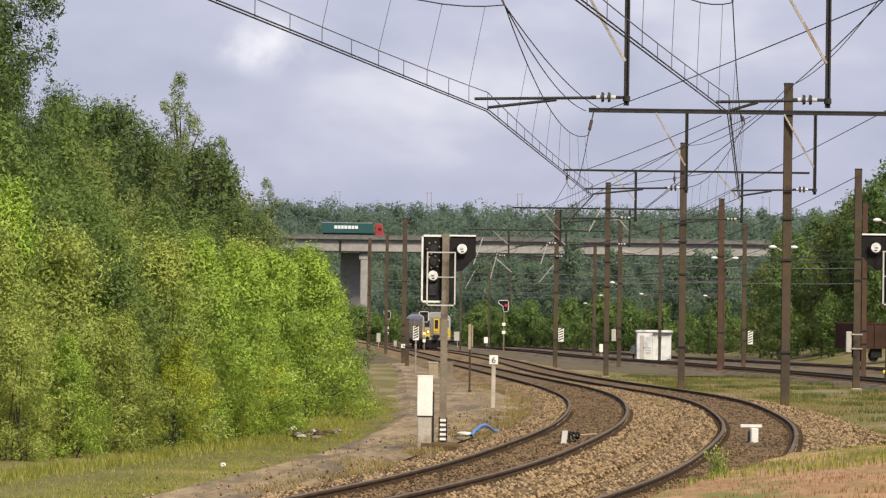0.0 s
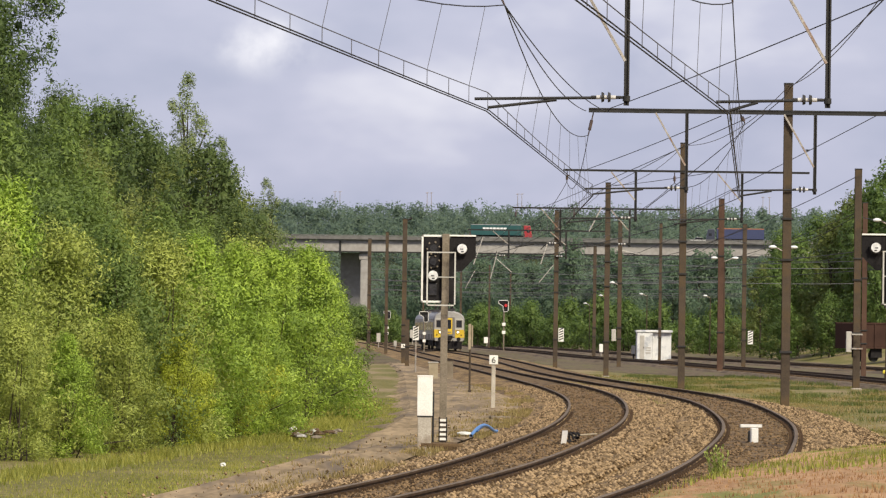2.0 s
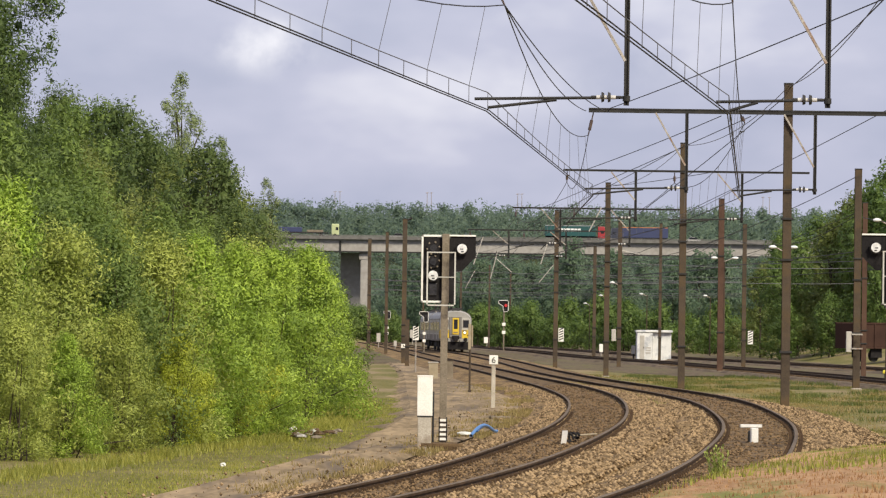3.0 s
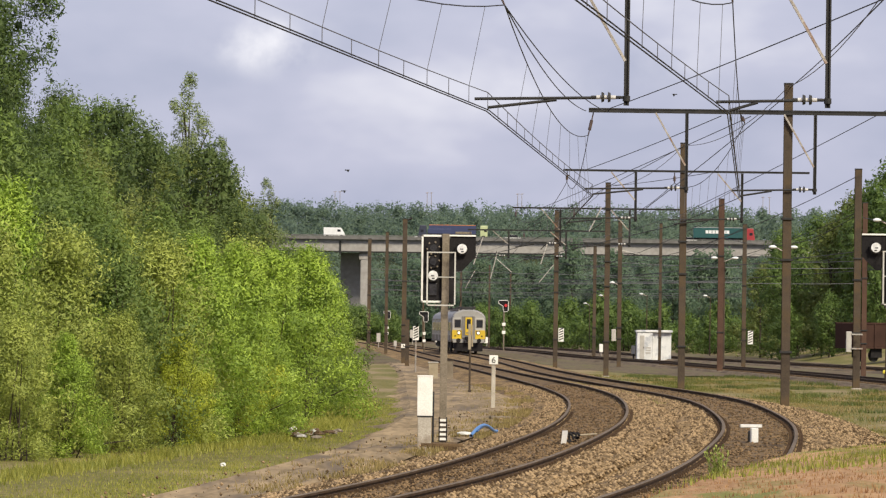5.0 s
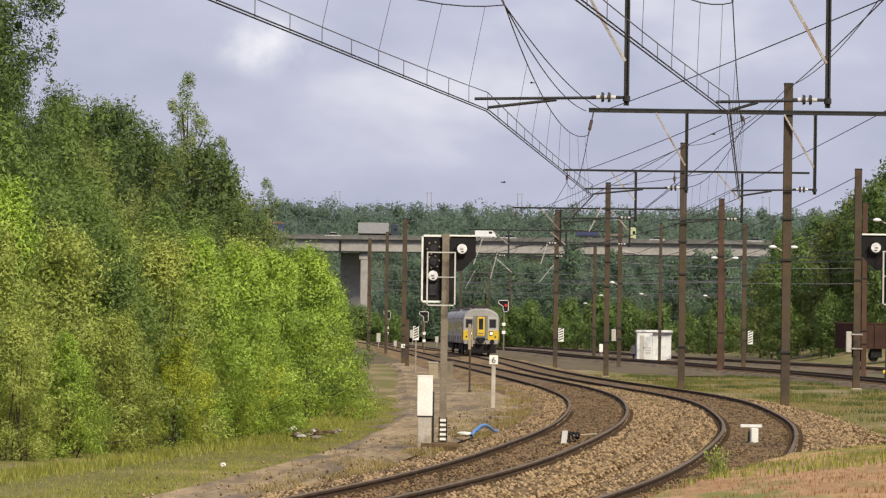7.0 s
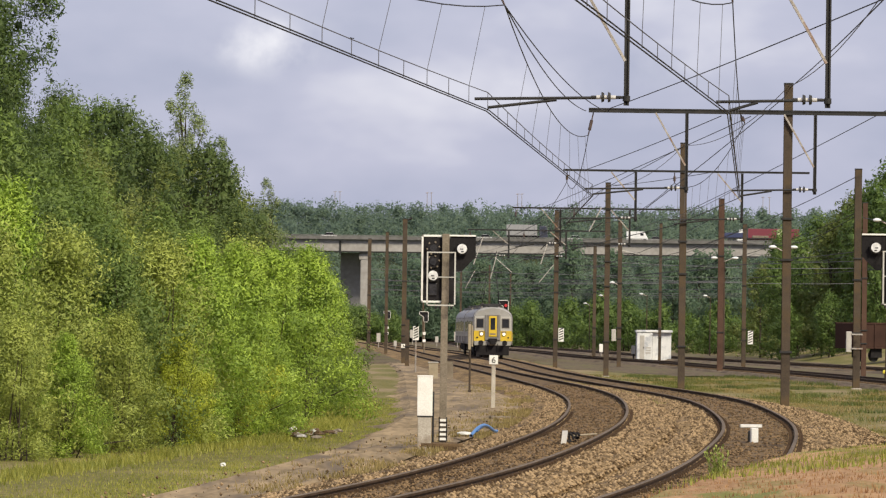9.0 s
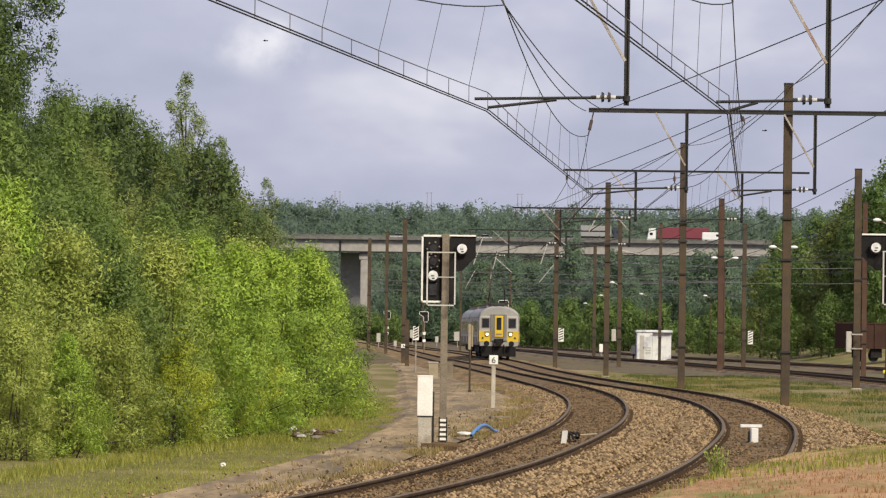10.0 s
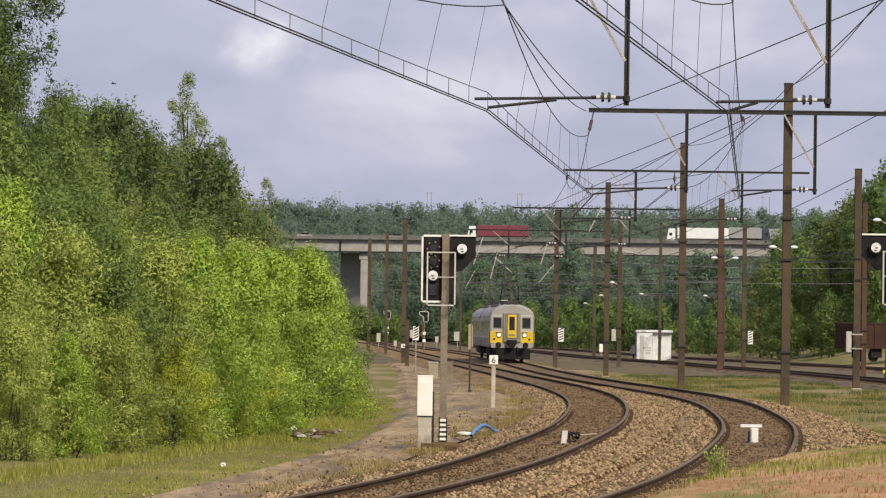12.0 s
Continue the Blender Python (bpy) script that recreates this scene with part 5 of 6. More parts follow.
part("case", boxed(-0.22, 0.25, -0.2, 0.2, 0.0, 0.85, 0.02), M_POST, t)
part("lid", boxed(-0.25, 0.28, -0.23, 0.23, 0.85, 0.89, 0.01), M_MAST, t)


def dwarf_signal(x, y, h, lit, label):
    t = thing("distant_signal", pose(x, y, -0.3), label, "railway signal", "distant signals")
    part("post", rodded((0, 0, 0), (0, 0, h), 0.07), M_POST, t)
    bm = bmesh.new()
    pts = [(-0.55, h + 0.5), (-0.5, h + 0.62), (0.38, h + 0.62), (0.42, h + 0.5), (0.42, h - 0.35), (0.3, h - 0.5), (0.0, h - 0.5), (-0.08, h - 0.3), (-0.08, h + 0.05), (-0.3, h + 0.2), (-0.5, h + 0.3)]
    for k, (s, yy) in enumerate(((1.0, 0.0),)):
        a = [bm.verts.new((q, -0.1, z)) for q, z in pts]
        b = [bm.verts.new((q, -0.05, z)) for q, z in pts]
        bm.faces.new(a)
        bm.faces.new(b[::-1])
        for i in range(len(pts)):
            bm.faces.new((a[i], b[i], b[(i + 1) % len(pts)], a[(i + 1) % len(pts)]))
    hd = part("head", bm, M_BLACK, t, "black signal head with a pale rim")
    vs, fs = sweep([(q, -0.1, z) for q, z in pts + pts[:1]], 0.032, 5)
    mesh_part("rim", vs, fs, M_WHITE, hd)
    part("lamp", rodded((0.18, -0.1, h + 0.12), (0.18, -0.18, h + 0.12), 0.16 if lit else 0.12, 0.15, 14), M_RED if lit else M_LENSDARK, hd, "lit red lamp" if lit else "dark lamp")
    part("lamp", rodded((0.1, -0.1, h - 0.25), (0.1, -0.16, h - 0.25), 0.1, 0.1, 12), M_LENSDARK, hd)
    for z in (h - 1.9, h - 2.7):
        part("number_plate", boxed(-0.17, 0.17, -0.12, -0.08, z, z + 0.32, 0.02), M_WHITE, t, "white plate")
    return t


dwarf_signal(6.1, 500, 4.5, True, "distant colour light signal showing red")
dwarf_signal(-1.5, 430, 4.1, False, "distant dark colour light signal by the shrubs").scale = (0.78, 0.78, 0.78)
dwarf_signal(-5.6, 520, 4.9, False, "small distant colour light signal on the far line").scale = (0.72, 0.72, 0.72)


def small_post(x, y, w, h, mat, label):
    t = thing("lineside_post", pose(x, y, -0.3), label, "post", "lineside posts")
    part("stem", rodded((0, 0, 0), (0, 0, h * 0.7), 0.05), M_GALV, t)
    part("plate", boxed(-w / 2, w / 2, -0.08, -0.03, h * 0.45, h, 0.02), mat, t)


for x, y, w, h, mt, lb in ((5.3, 596, 0.7, 1.3, M_WHITE, "small white lineside board"), (6.4, 640, 1.5, 2.6, M_GREYBOX, "grey lineside cabinet on a stem"), (8.9, 610, 0.55, 2.2, M_GREYBOX, "slim grey lineside post"), (1.8, 583, 0.8, 1.9, M_GREYBOX, "pale grey lineside board"),
                           (-6.5, 520, 0.4, 1.7, M_GREYBOX, "narrow grey lineside board"), (-4.6, 500, 0.3, 1.0, M_GREYBOX, "small grey lineside board"), (-4.0, 690, 0.7, 2.0, M_GREYBOX, "pale lineside board far off"), (12.9, 410, 0.3, 1.2, M_WHITE, "small white square board"), (-0.6, 600, 0.4, 1.3, M_GREYBOX, "small grey lineside board")):
    small_post(x, y, w, h, mt, lb)


# ---- hut, wagon, yard lamps ----
def build_hut():
    t = thing("equipment_hut", pose(16.5, 394, -0.3), "small white flat-roofed equipment hut with stained walls", "hut")
    part("wall", boxed(-0.1, 1.35, 0, 2.4, 0, 2.2, 0.03), M_HUT, t, "stained white wall")
    part("wall", boxed(-1.32, -0.12, -0.25, 2.2, 0, 2.18, 0.03), M_HUT, t, "stained white wall")
    part("roof", box(boxed(-1.4, 1.45, -0.32, 2.5, 2.2, 2.34, 0.02), -1.35, 1.4, -0.27, 2.45, 2.34, 2.38), M_HUT, t, "pale flat roof slab")
    d = part("door", boxed(-1.1, -0.75, -0.28, -0.24, 0.05, 1.95, 0.01), M_GREYBOX, t, "grey steel door")
    part("handle", boxed(-0.82, -0.78, -0.32, -0.28, 0.95, 1.08), M_DARKSTEEL, d)
    for x, z in ((-0.45, 0.55), (-0.45, 0.75), (-0.45, 0.95)):
        part("vent_slat", boxed(x - 0.2, x + 0.2, -0.275, -0.25, z, z + 0.1), M_GREYBOX, t)
    part("plinth", boxed(-1.42, 1.45, -0.3, 2.5, -0.3, 0.06), M_CONCRETE, t)
    b = thing("meter_box", pose(15.02, 396, -0.3), "small pale meter box beside the hut", "meter box")
    part("case", boxed(-0.18, 0.12, -0.15, 0.15, 0.5, 1.15, 0.02), M_GREYBOX, b)
    part("stand", boxed(-0.08, 0.04, -0.05, 0.05, 0, 0.5), M_DARKSTEEL, b)


build_hut()


def build_wagon():
    s = TRACK_D(361) - TRACK_D(360)
    t = thing("freight_wagon", Matrix.Translation((33.2, 366, 0)) @ Matrix.Rotation(-math.atan(s) - 1.05, 4, "Z"), "rust-brown open freight wagon parked on the far track", "freight wagon")
    part("side_wall", boxed(-1.4, -1.34, -5, 5, 1.1, 2.75, 0.02), M_WAGON, t)
    part("side_wall", boxed(1.34, 1.4, -5, 5, 1.1, 2.75, 0.02), M_WAGON, t)
    for y in (-5, 4.94):
        part("end_wall", boxed(-1.34, 1.34, y, y + 0.06, 1.1, 2.75, 0.02), M_WAGON, t)
    part("floor", boxed(-1.4, 1.4, -5, 5, 0.95, 1.1), M_WAGON, t)
    for k in range(9):
        for x in (-1.45, 1.42):
            part("stanchion", boxed(x, x + 0.05, -4.9 + k * 1.2, -4.78 + k * 1.2, 1.0, 2.75), M_WAGON, t)
    part("top_rail", box(boxed(-1.45, -1.3, -5, 5, 2.7, 2.82), 1.3, 1.45, -5, 5, 2.7, 2.82), M_WAGON, t)
    for y in (-3.2, 3.2):
        part("axle_guard", box(boxed(-1.1, -0.95, y - 0.5, y + 0.5, 0.3, 0.95), 0.95, 1.1, y - 0.5, y + 0.5, 0.3, 0.95), M_BLACK, t)
        for x in (-0.75, 0.75):
            part("wheel", rodded((x - 0.07, y, 0.46), (x + 0.07, y, 0.46), 0.46, 0.46, 20), M_DARKSTEEL, t)


build_wagon()


def yard_lamp(x, y, h, arms, label):
    t = thing("yard_lamp", pose(x, y, -0.3), label, "lamp post", "yard lamps")
    part("pole", rodded((0, 0, 0), (0, 0, h + 0.15), 0.06, 0.035), M_MAST, t)
    for a in arms:
        part("arm", rodded((0, 0, h + 0.1), (a, 0, h + 0.3), 0.03), M_GALV, t)
        bm = bmesh.new()
        bmesh.ops.create_uvsphere(bm, u_segments=14, v_segments=8, radius=1, matrix=Matrix.Translation((a * 1.25, 0, h + 0.3)) @ Matrix.Diagonal((0.2, 0.13, 0.09, 1)))
        part("lamp_head", bm, M_SHADE, t, "pale oval lamp head")


for x, y, h, arms in ((16.7, 300, 6.4, (-0.5, 0.5)), (16.8, 250, 6.25, (-0.42, 0.42)), (13.9, 400, 5.8, (-0.4,)), (15.5, 480, 5.3, (-0.4,)), (16.3, 560, 4.95, (-0.4,)), (19.4, 480, 5.5, (-0.45,)), (25.4, 480, 5.4, (-0.4,)), (20.2, 230, 7.2, (-0.4,))):
    yard_lamp(x, y, h, arms, "slim yard lamp with pale oval heads" if len(arms) == 2 else "slim yard lamp with one pale oval head")

# mirrored signal at the other side of the line
sg = build_signal(pose(8.15, 91.8, 0.1), "second colour light signal with the lamp panel on its other side", flip=-1)
t = thing("point_indicator", pose(22.2, 256, -0.3), "low point lever with a yellow painted weight", "point lever")
part("weight", boxed(0.1, 0.5, -0.15, 0.15, 0.32, 0.5, 0.06), M_YELLOWPAINT, t, "yellow painted weight")
part("stand", boxed(0.2, 0.4, -0.12, 0.12, 0.0, 0.32, 0.02), M_DARKSTEEL, t)


# ---- things lying about ----
def track_beacon(x, y):
    t = thing("track_beacon", pose(x, y, 0.03, 0, 0, 4), "pale T-shaped beacon lying between the rails", "track beacon")
    part("crossbar", boxed(-0.21, 0.21, -0.07, 0.07, 0.17, 0.23, 0.01), M_WHITE, t, "pale concrete crossbar")
    part("stem", boxed(-0.03, 0.11, -0.3, -0.08, -0.2, 0.165, 0.02), M_WHITE, t)
    part("foot_block", boxed(-0.02, 0.1, 0.0, 0.3, -0.22, 0.1, 0.02), M_DARKSTEEL, t)


track_beacon(6.02, 98.3)
t = thing("rail_lubricator", pose(2.3, 93.6, -0.12), "curved grey guard plate with a dark lubricator between the rails", "rail lubricator")
bm = bmesh.new()
vs, fs = [], []
for k in range(9):
    q = k / 8 * 1.5
    for x in (-0.09, 0.01):
        vs.append((x + 0.05 * math.sin(q), 0.5 * (1 - math.cos(q)) - 0.05, 0.30 * math.sin(q)))
for k in range(8):
    fs.append((2 * k, 2 * k + 1, 2 * k + 3, 2 * k + 2))
o = mesh_part("guard_plate", vs, fs, M_GREYBOX, t, "curved grey plate")
o.modifiers.new("thick", "SOLIDIFY").thickness = 0.02
for x, y, z, r in ((0.08, 0.35, 0.14, 0.11), (0.16, 0.5, 0.17, 0.09), (0.24, 0.62, 0.2, 0.05)):
    vs, fs = sweep([(x + r * math.cos(k * 0.7) * 0.8, y + 0.1 * math.sin(k * 0.35), z + r * math.sin(k * 0.7)) for k in range(9)], 0.024, 6)
    mesh_part("hose_loop", vs, fs, M_BLACK, t, "black rubber hose loop")
part("pump", boxed(0.02, 0.12, 0.3, 0.6, -0.05, 0.12, 0.03), M_BLACK, t, "black pump body")
part("rod", rodded((0.1, 0.6, 0.2), (0.62, 1.2, 0.23), 0.014), M_BEIGE, t, "pale rod")

t = thing("blue_hose", pose(0, 0, 0), "bent blue plastic pipe lying on the ballast", "pipe")
pts = [(0.60 + 0.55 * k / 12, 100.2 + 3.4 * k / 12, -0.07 + 0.18 * math.sin(math.pi * min(1, k / 12 * 1.12) * 0.95)) for k in range(13)]
vs, fs = sweep(pts, 0.032, 8)
mesh_part("pipe", vs, fs, M_BLUE, t)
vs, fs = sweep([(p[0] + 0.03, p[1] + 0.3, p[2] - 0.03) for p in pts[2:11]], 0.02, 6)
mesh_part("inner_pipe", vs, fs, M_BLUE, t)


def lump(rg, sx, sy, sz):
    bm = bmesh.new()
    bmesh.ops.create_icosphere(bm, subdivisions=2, radius=1)
    o = Vector((rg.random() * 50, rg.random() * 50, 0))
    for v in bm.verts:
        k = 1 + 0.5 * noise.noise(v.co * 1.2 + o)
        v.co = Vector((v.co.x * sx * k, v.co.y * sy * k, max(v.co.z * sz * k, -0.3 * sz)))
    return bm


rg = random.Random(3)
tagged(part("rag", lump(rg, 0.17, 0.35, 0.05), M_RAG), "crumpled white rag lying by the pipe", "rag").location = (0.50, 101.0, -0.06)
tagged(part("dark_offcut", boxed(-0.1, 0.1, -0.3, 0.3, 0.0, 0.11, 0.02), M_SLEEPER), "short dark timber offcut on the dirt path", "timber").location = (-1.66, 67.6, -0.23)
for k in range(26):
    o = part("rubble", lump(rg, rg.uniform(0.05, 0.14), rg.uniform(0.1, 0.26), rg.uniform(0.04, 0.1)), rg.choice((M_POST, M_SLEEPER, M_POST, M_POST, M_RAG, M_SLEEPER, M_GREYBOX)))
    o.location = (-2.65 + rg.gauss(0, 0.26), 108.5 + rg.gauss(0, 2.2), -0.26 + rg.uniform(0, 0.06))
    tagged(o, "lump of mixed building rubble dumped beside the path", "rubble", "rubble heap")
for x, y, sx, mt in ((8.7, 118, 0.3, M_RAG), (9.6, 124, 0.09, M_RAG), (-3.6, 84, 0.05, M_RAG), (-2.5, 66, 0.14, M_CONCRETE), (-2.75, 64.5, 0.12, M_CONCRETE), (3.1, 68, 0.08, M_CONCRETE), (7.9, 104, 0.2, M_CONCRETE), (7.3, 102, 0.1, M_DARKSTEEL), (1.9, 150, 0.12, M_CONCRETE), (0.9, 160, 0.1, M_CONCRETE)):
    o = part("stone", lump(rg, sx, sx * 1.6, 0.05), mt)
    o.location = (x, y, -0.27)
    tagged(o, "pale loose stone lying on the ground", "stone", "loose stones")
t = thing("signal_plank", pose(0.05, 91.0, -0.08), "dark weathered plank lying at the signal's foot", "plank")
part("board", boxed(-0.4, 0.35, -0.12, 0.1, 0.0, 0.06, 0.01), M_SLEEPER, t)
tagged(part("timber_length", boxed(-0.25, 0.25, -0.08, 0.08, 0.0, 0.06, 0.02), M_POST), "bleached length of timber beside the track", "timber").matrix_basis = pose(1.4, 121, -0.1, 0, 0, 24)

# ---- weed on the platform edge ----
def build_weed():
    rg = random.Random(61)
    t = thing("weed", pose(3.13, 57.0, 0.42), "pale green leafy weed growing on the platform edge", "weed")
    for k in range(14):
        q, lean = rg.uniform(0, 6.28), rg.uniform(0.02, 0.16)
        foot = Vector((rg.gauss(0, 0.05), rg.gauss(0, 0.05), -0.05))
        top = foot + Vector((lean * math.cos(q), lean * math.sin(q), rg.uniform(0.24, 0.42)))
        bm = rodded(foot, top, 0.006, 0.003, 5)
        for j in range(11):
            p = foot.lerp(top, 0.2 + 0.8 * j / 10)
            a = j * 2.4 + q
            out = Vector((math.cos(a), math.sin(a), 1.1)).normalized()
            side = out.cross(Vector((0, 0, 1))).normalized() * 0.014
            size = 0.085 * (1.05 - 0.5 * j / 10)
            v = [bm.verts.new(u) for u in (p, p + out * size * 0.5 + side, p + out * size, p + out * size * 0.5 - side)]
            bm.faces.new(v)
        part("stem", bm, M_WEED, t)


M_WEED = leaf_material("pale_weed_leaves", (0.21, 0.26, 0.05), (0.42, 0.47, 0.11), 0.35)
build_weed()


# ---- grass and stones ----
def blades(name, pts, height, width, mat, label, seed):
    """One object of upright grass blades at points."""
    rg = np.random.default_rng(seed)
    p = np.array(pts)
    n = len(p)
    q = rg.random(n) * 2 * np.pi
    h = height * (0.4 + 0.9 * rg.random(n))
    w = width * (0.6 + 0.8 * rg.random(n))
    dx, dy = np.cos(q) * w, np.sin(q) * w
    tip = p + np.stack([rg.normal(size=n) * h * 0.35, rg.normal(size=n) * h * 0.35, h], 1)
    a = p + np.stack([dx, dy, np.zeros(n) - 0.03], 1)
    b = p - np.stack([dx, dy, np.zeros(n) + 0.03], 1)
    vs = np.stack([a, b, tip], 1).reshape(-1, 3)
    fs = np.arange(n * 3).reshape(-1, 3)
    return tagged(new(name, fast_mesh(name, vs, fs, mat)), label, "grass", kind="stuff")


M_GRASS = leaf_material("green_grass", (0.16, 0.18, 0.02), (0.38, 0.36, 0.07), 0.3)
M_DRYGRASS = leaf_material("dry_grass", (0.19, 0.145, 0.045), (0.37, 0.28, 0.105), 0.3)
M_RUSTGRASS = leaf_material("reddish_weeds", (0.26, 0.125, 0.05), (0.42, 0.25, 0.11), 0.3)
M_TUFT = leaf_material("dark_tuft_grass", (0.06, 0.08, 0.016), (0.15, 0.17, 0.035), 0.3)
M_MEADOWGRASS = leaf_material("olive_meadow_grass", (0.085, 0.10, 0.017), (0.22, 0.20, 0.042), 0.3)


def build_grass():
    rg = random.Random(8)
    edge = PATH_EDGE
    green, dry = [], []
    while len(green) < 42000:                          # verge between shrubs and path
        d = 58 + 110 * rg.random() ** 1.6
        x = edge(d) + 0.25 - abs(rg.gauss(0, 1.4))
        if noise.noise(Vector((x * 0.8, d * 0.25, 4))) + (edge(d) - x) * 0.25 > rg.uniform(-0.5, 0.25):
            green.append((x, d, hill(x, d)))
    blades("verge_grass", green, 0.045, 0.010, M_GRASS, "short green grass between the shrubs and the path", 1)
    under = []
    foot = spline([60, 80, 92, 105, 121, 165], [-8.2, -6.0, -4.7, -3.2, -2.5, -2.6])
    while len(under) < 16000:
        d = 70 + 90 * rg.random()
        x = foot(d) + rg.gauss(-0.25, 0.3)
        under.append((x, d, hill(x, d)))
    blades("undergrowth", under, 0.14, 0.012, M_GRASS, "tall weeds at the foot of the shrubs", 12)
    field = []
    while len(field) < 50000:                          # meadow between the main line and the side track
        d = 75 + 190 * rg.random() ** 1.3
        a, b = TRACK_B(d) + 2.75, TRACK_C(d) - 2.0
        x = a + (b - a) * rg.random()
        if b <= a or d < 72 + (x - 7) * 0.1:
            continue
        k = noise.noise(Vector((x * 0.45, d * 0.09, 9)))
        if noise.noise(Vector((x * 0.3, d * 0.05, 31))) < -0.18 + rg.gauss(0, 0.1):
            continue                                   # bare brown patches
        (field if k > 0.06 + rg.gauss(0, 0.08) else dry).append((x, d, hill(x, d)))
    blades("meadow_grass", field, 0.055, 0.022, M_MEADOWGRASS, "green meadow grass between the tracks", 2)
    blades("dry_meadow_grass", dry[:34000], 0.055, 0.022, M_DRYGRASS, "straw-coloured dry grass between the tracks", 3)
    tufts = []
    for k in range(70):                                # darker tufts standing in the meadow
        d = 90 + 170 * rg.random()
        a, b = TRACK_B(d) + 3.2, TRACK_C(d) - 2.2
        if b - a < 1:
            continue
        cx, wide = a + (b - a) * rg.random(), rg.uniform(0.15, 0.5)
        for j in range(150):
            x, y = cx + rg.gauss(0, wide), d + rg.gauss(0, wide * 2)
            tufts.append((x, y, hill(x, y)))
    blades("meadow_tufts", tufts, 0.17, 0.018, M_TUFT, "taller dark green tufts in the meadow", 15)
    p1, p2 = [], []
    while len(p1) < 30000:                             # platform end
        d = rg.uniform(29, 74)
        t = min(max((d - 47) / 26, 0), 1)
        o = 0.1 + 7.5 * rg.random()
        z = platform_z(o, d)
        x = TRACK_B(d) + 1.75 + 0.9 * t + o
        k = noise.noise(Vector((x * 0.9, d * 0.3, 2))) + (d - 46.5) * 0.2 + 0.1
        if k > rg.gauss(0, 0.25):
            p1.append((x, d, z + 0.025))
        else:
            p2.append((x, d, z + 0.006))
    blades("platform_grass", p1, 0.038, 0.008, M_GRASS, "short green grass on the platform end", 4)
    blades("platform_weeds", p2[:9000], 0.013, 0.009, M_RUSTGRASS, "low reddish weeds on the platform gravel", 5)
    s = []
    while len(s) < 9000:                               # sparse growth on the ballast shoulders and the path
        d = 58 + 150 * rg.random() ** 1.5
        x = TRACK_A(d) - 1.7 - abs(rg.gauss(0, 0.8))
        if noise.noise(Vector((x * 0.7, d * 0.2, 14))) > 0.02:
            s.append((x, d, -0.24 + bank(x, d)))
    blades("shoulder_grass", s, 0.06, 0.010, M_DRYGRASS, "sparse dry grass along the ballast shoulder", 6)
    s = []
    while len(s) < 4000:
        d = 150 + 60 * rg.random()
        x = (TRACK_A(d) + TRACK_B(d)) / 2 + rg.gauss(0, 0.35)
        s.append((x, d, -0.18))
    blades("strip_grass", s, 0.10, 0.014, M_GRASS, "grass growing between the two tracks", 7)


build_grass()


def build_stones():
    rg = np.random.default_rng(5)
    lots = {True: ([], []), False: ([], [])}             # between the rails, and outside them
    while len(lots[False][0]) < 38000 or len(lots[True][0]) < 17000:
        d = 52 + 140 * rg.random() ** 2.0
        tr, full, o = (TRACK_A, 0.08, rg.uniform(-2.1, 1.85)) if rg.random() < 0.5 else (TRACK_B, 0.04, rg.uniform(-1.85, 2.8))
        inner = abs(o) < 0.7
        a = abs(o)
        z = (-0.1 if a < 1.45 else -0.12 - (a - 1.45) * 0.13) + cant(d, full) * min(max(o + 0.75, 0) / 1.5, 1.1)
        if tr is TRACK_A and o < -1.5 and rg.random() < 0.55:
            continue
        pts, size = lots[inner]
        if len(pts) >= (17000 if inner else 38000):
            continue
        pts.append(tuple(along(tr, d, o, z - 0.005)))
        size.append((0.027 if inner else 0.034) * (0.6 + 0.9 * rg.random()))
    base = np.array([(1, 0, 0), (0, 1, 0), (-1, 0, 0), (0, -1, 0), (0, 0, 1), (0.2, 0.1, -1)], float)
    f = np.array([(0, 1, 4), (1, 2, 4), (2, 3, 4), (3, 0, 4), (1, 0, 5), (2, 1, 5), (3, 2, 5), (0, 3, 5)])
    for inner, name, mat, label in ((False, "ballast_stones", M_STONE, "loose brown and grey ballast stones along the tracks"), (True, "oily_ballast_stones", M_STONE_DARK, "dark oil-stained ballast stones between the rails")):
        p, s = np.array(lots[inner][0]), np.array(lots[inner][1])
        n = len(p)
        v = base[None] * (0.65 + 0.7 * rg.random((n, 6, 1)))
        q = rg.random(n) * 2 * np.pi
        c, si = np.cos(q)[:, None], np.sin(q)[:, None]
        v = np.stack([v[..., 0] * c - v[..., 1] * si, v[..., 0] * si + v[..., 1] * c, v[..., 2] * 0.75], -1)
        v = p[:, None] + v * s[:, None, None]
        fs = (np.arange(n)[:, None, None] * 6 + f[None]).reshape(-1, 3)
        tagged(new(name, fast_mesh(name, v.reshape(-1, 3), fs, mat)), label, "ballast", kind="stuff")
    q2 = np.random.default_rng(6)
    pp = []
    while len(pp) < 700:
        d = 56 + 80 * q2.random() ** 1.5
        x = TRACK_A(d) - 2.0 - abs(q2.normal()) * 1.3
        pp.append((x, d, -0.225 + bank(x, d)))
    pp = np.array(pp)
    w2 = pp[:, None] + base[None] * (0.008 + 0.022 * q2.random((len(pp), 1, 1)) ** 2) * (0.6 + 0.8 * q2.random((len(pp), 6, 1)))
    f2 = (np.arange(len(pp))[:, None, None] * 6 + f[None]).reshape(-1, 3)
    tagged(new("path_gravel", fast_mesh("path_gravel", w2.reshape(-1, 3), f2, M_STONE)), "scattered small stones on the dirt path", "gravel", kind="stuff")


build_stones()

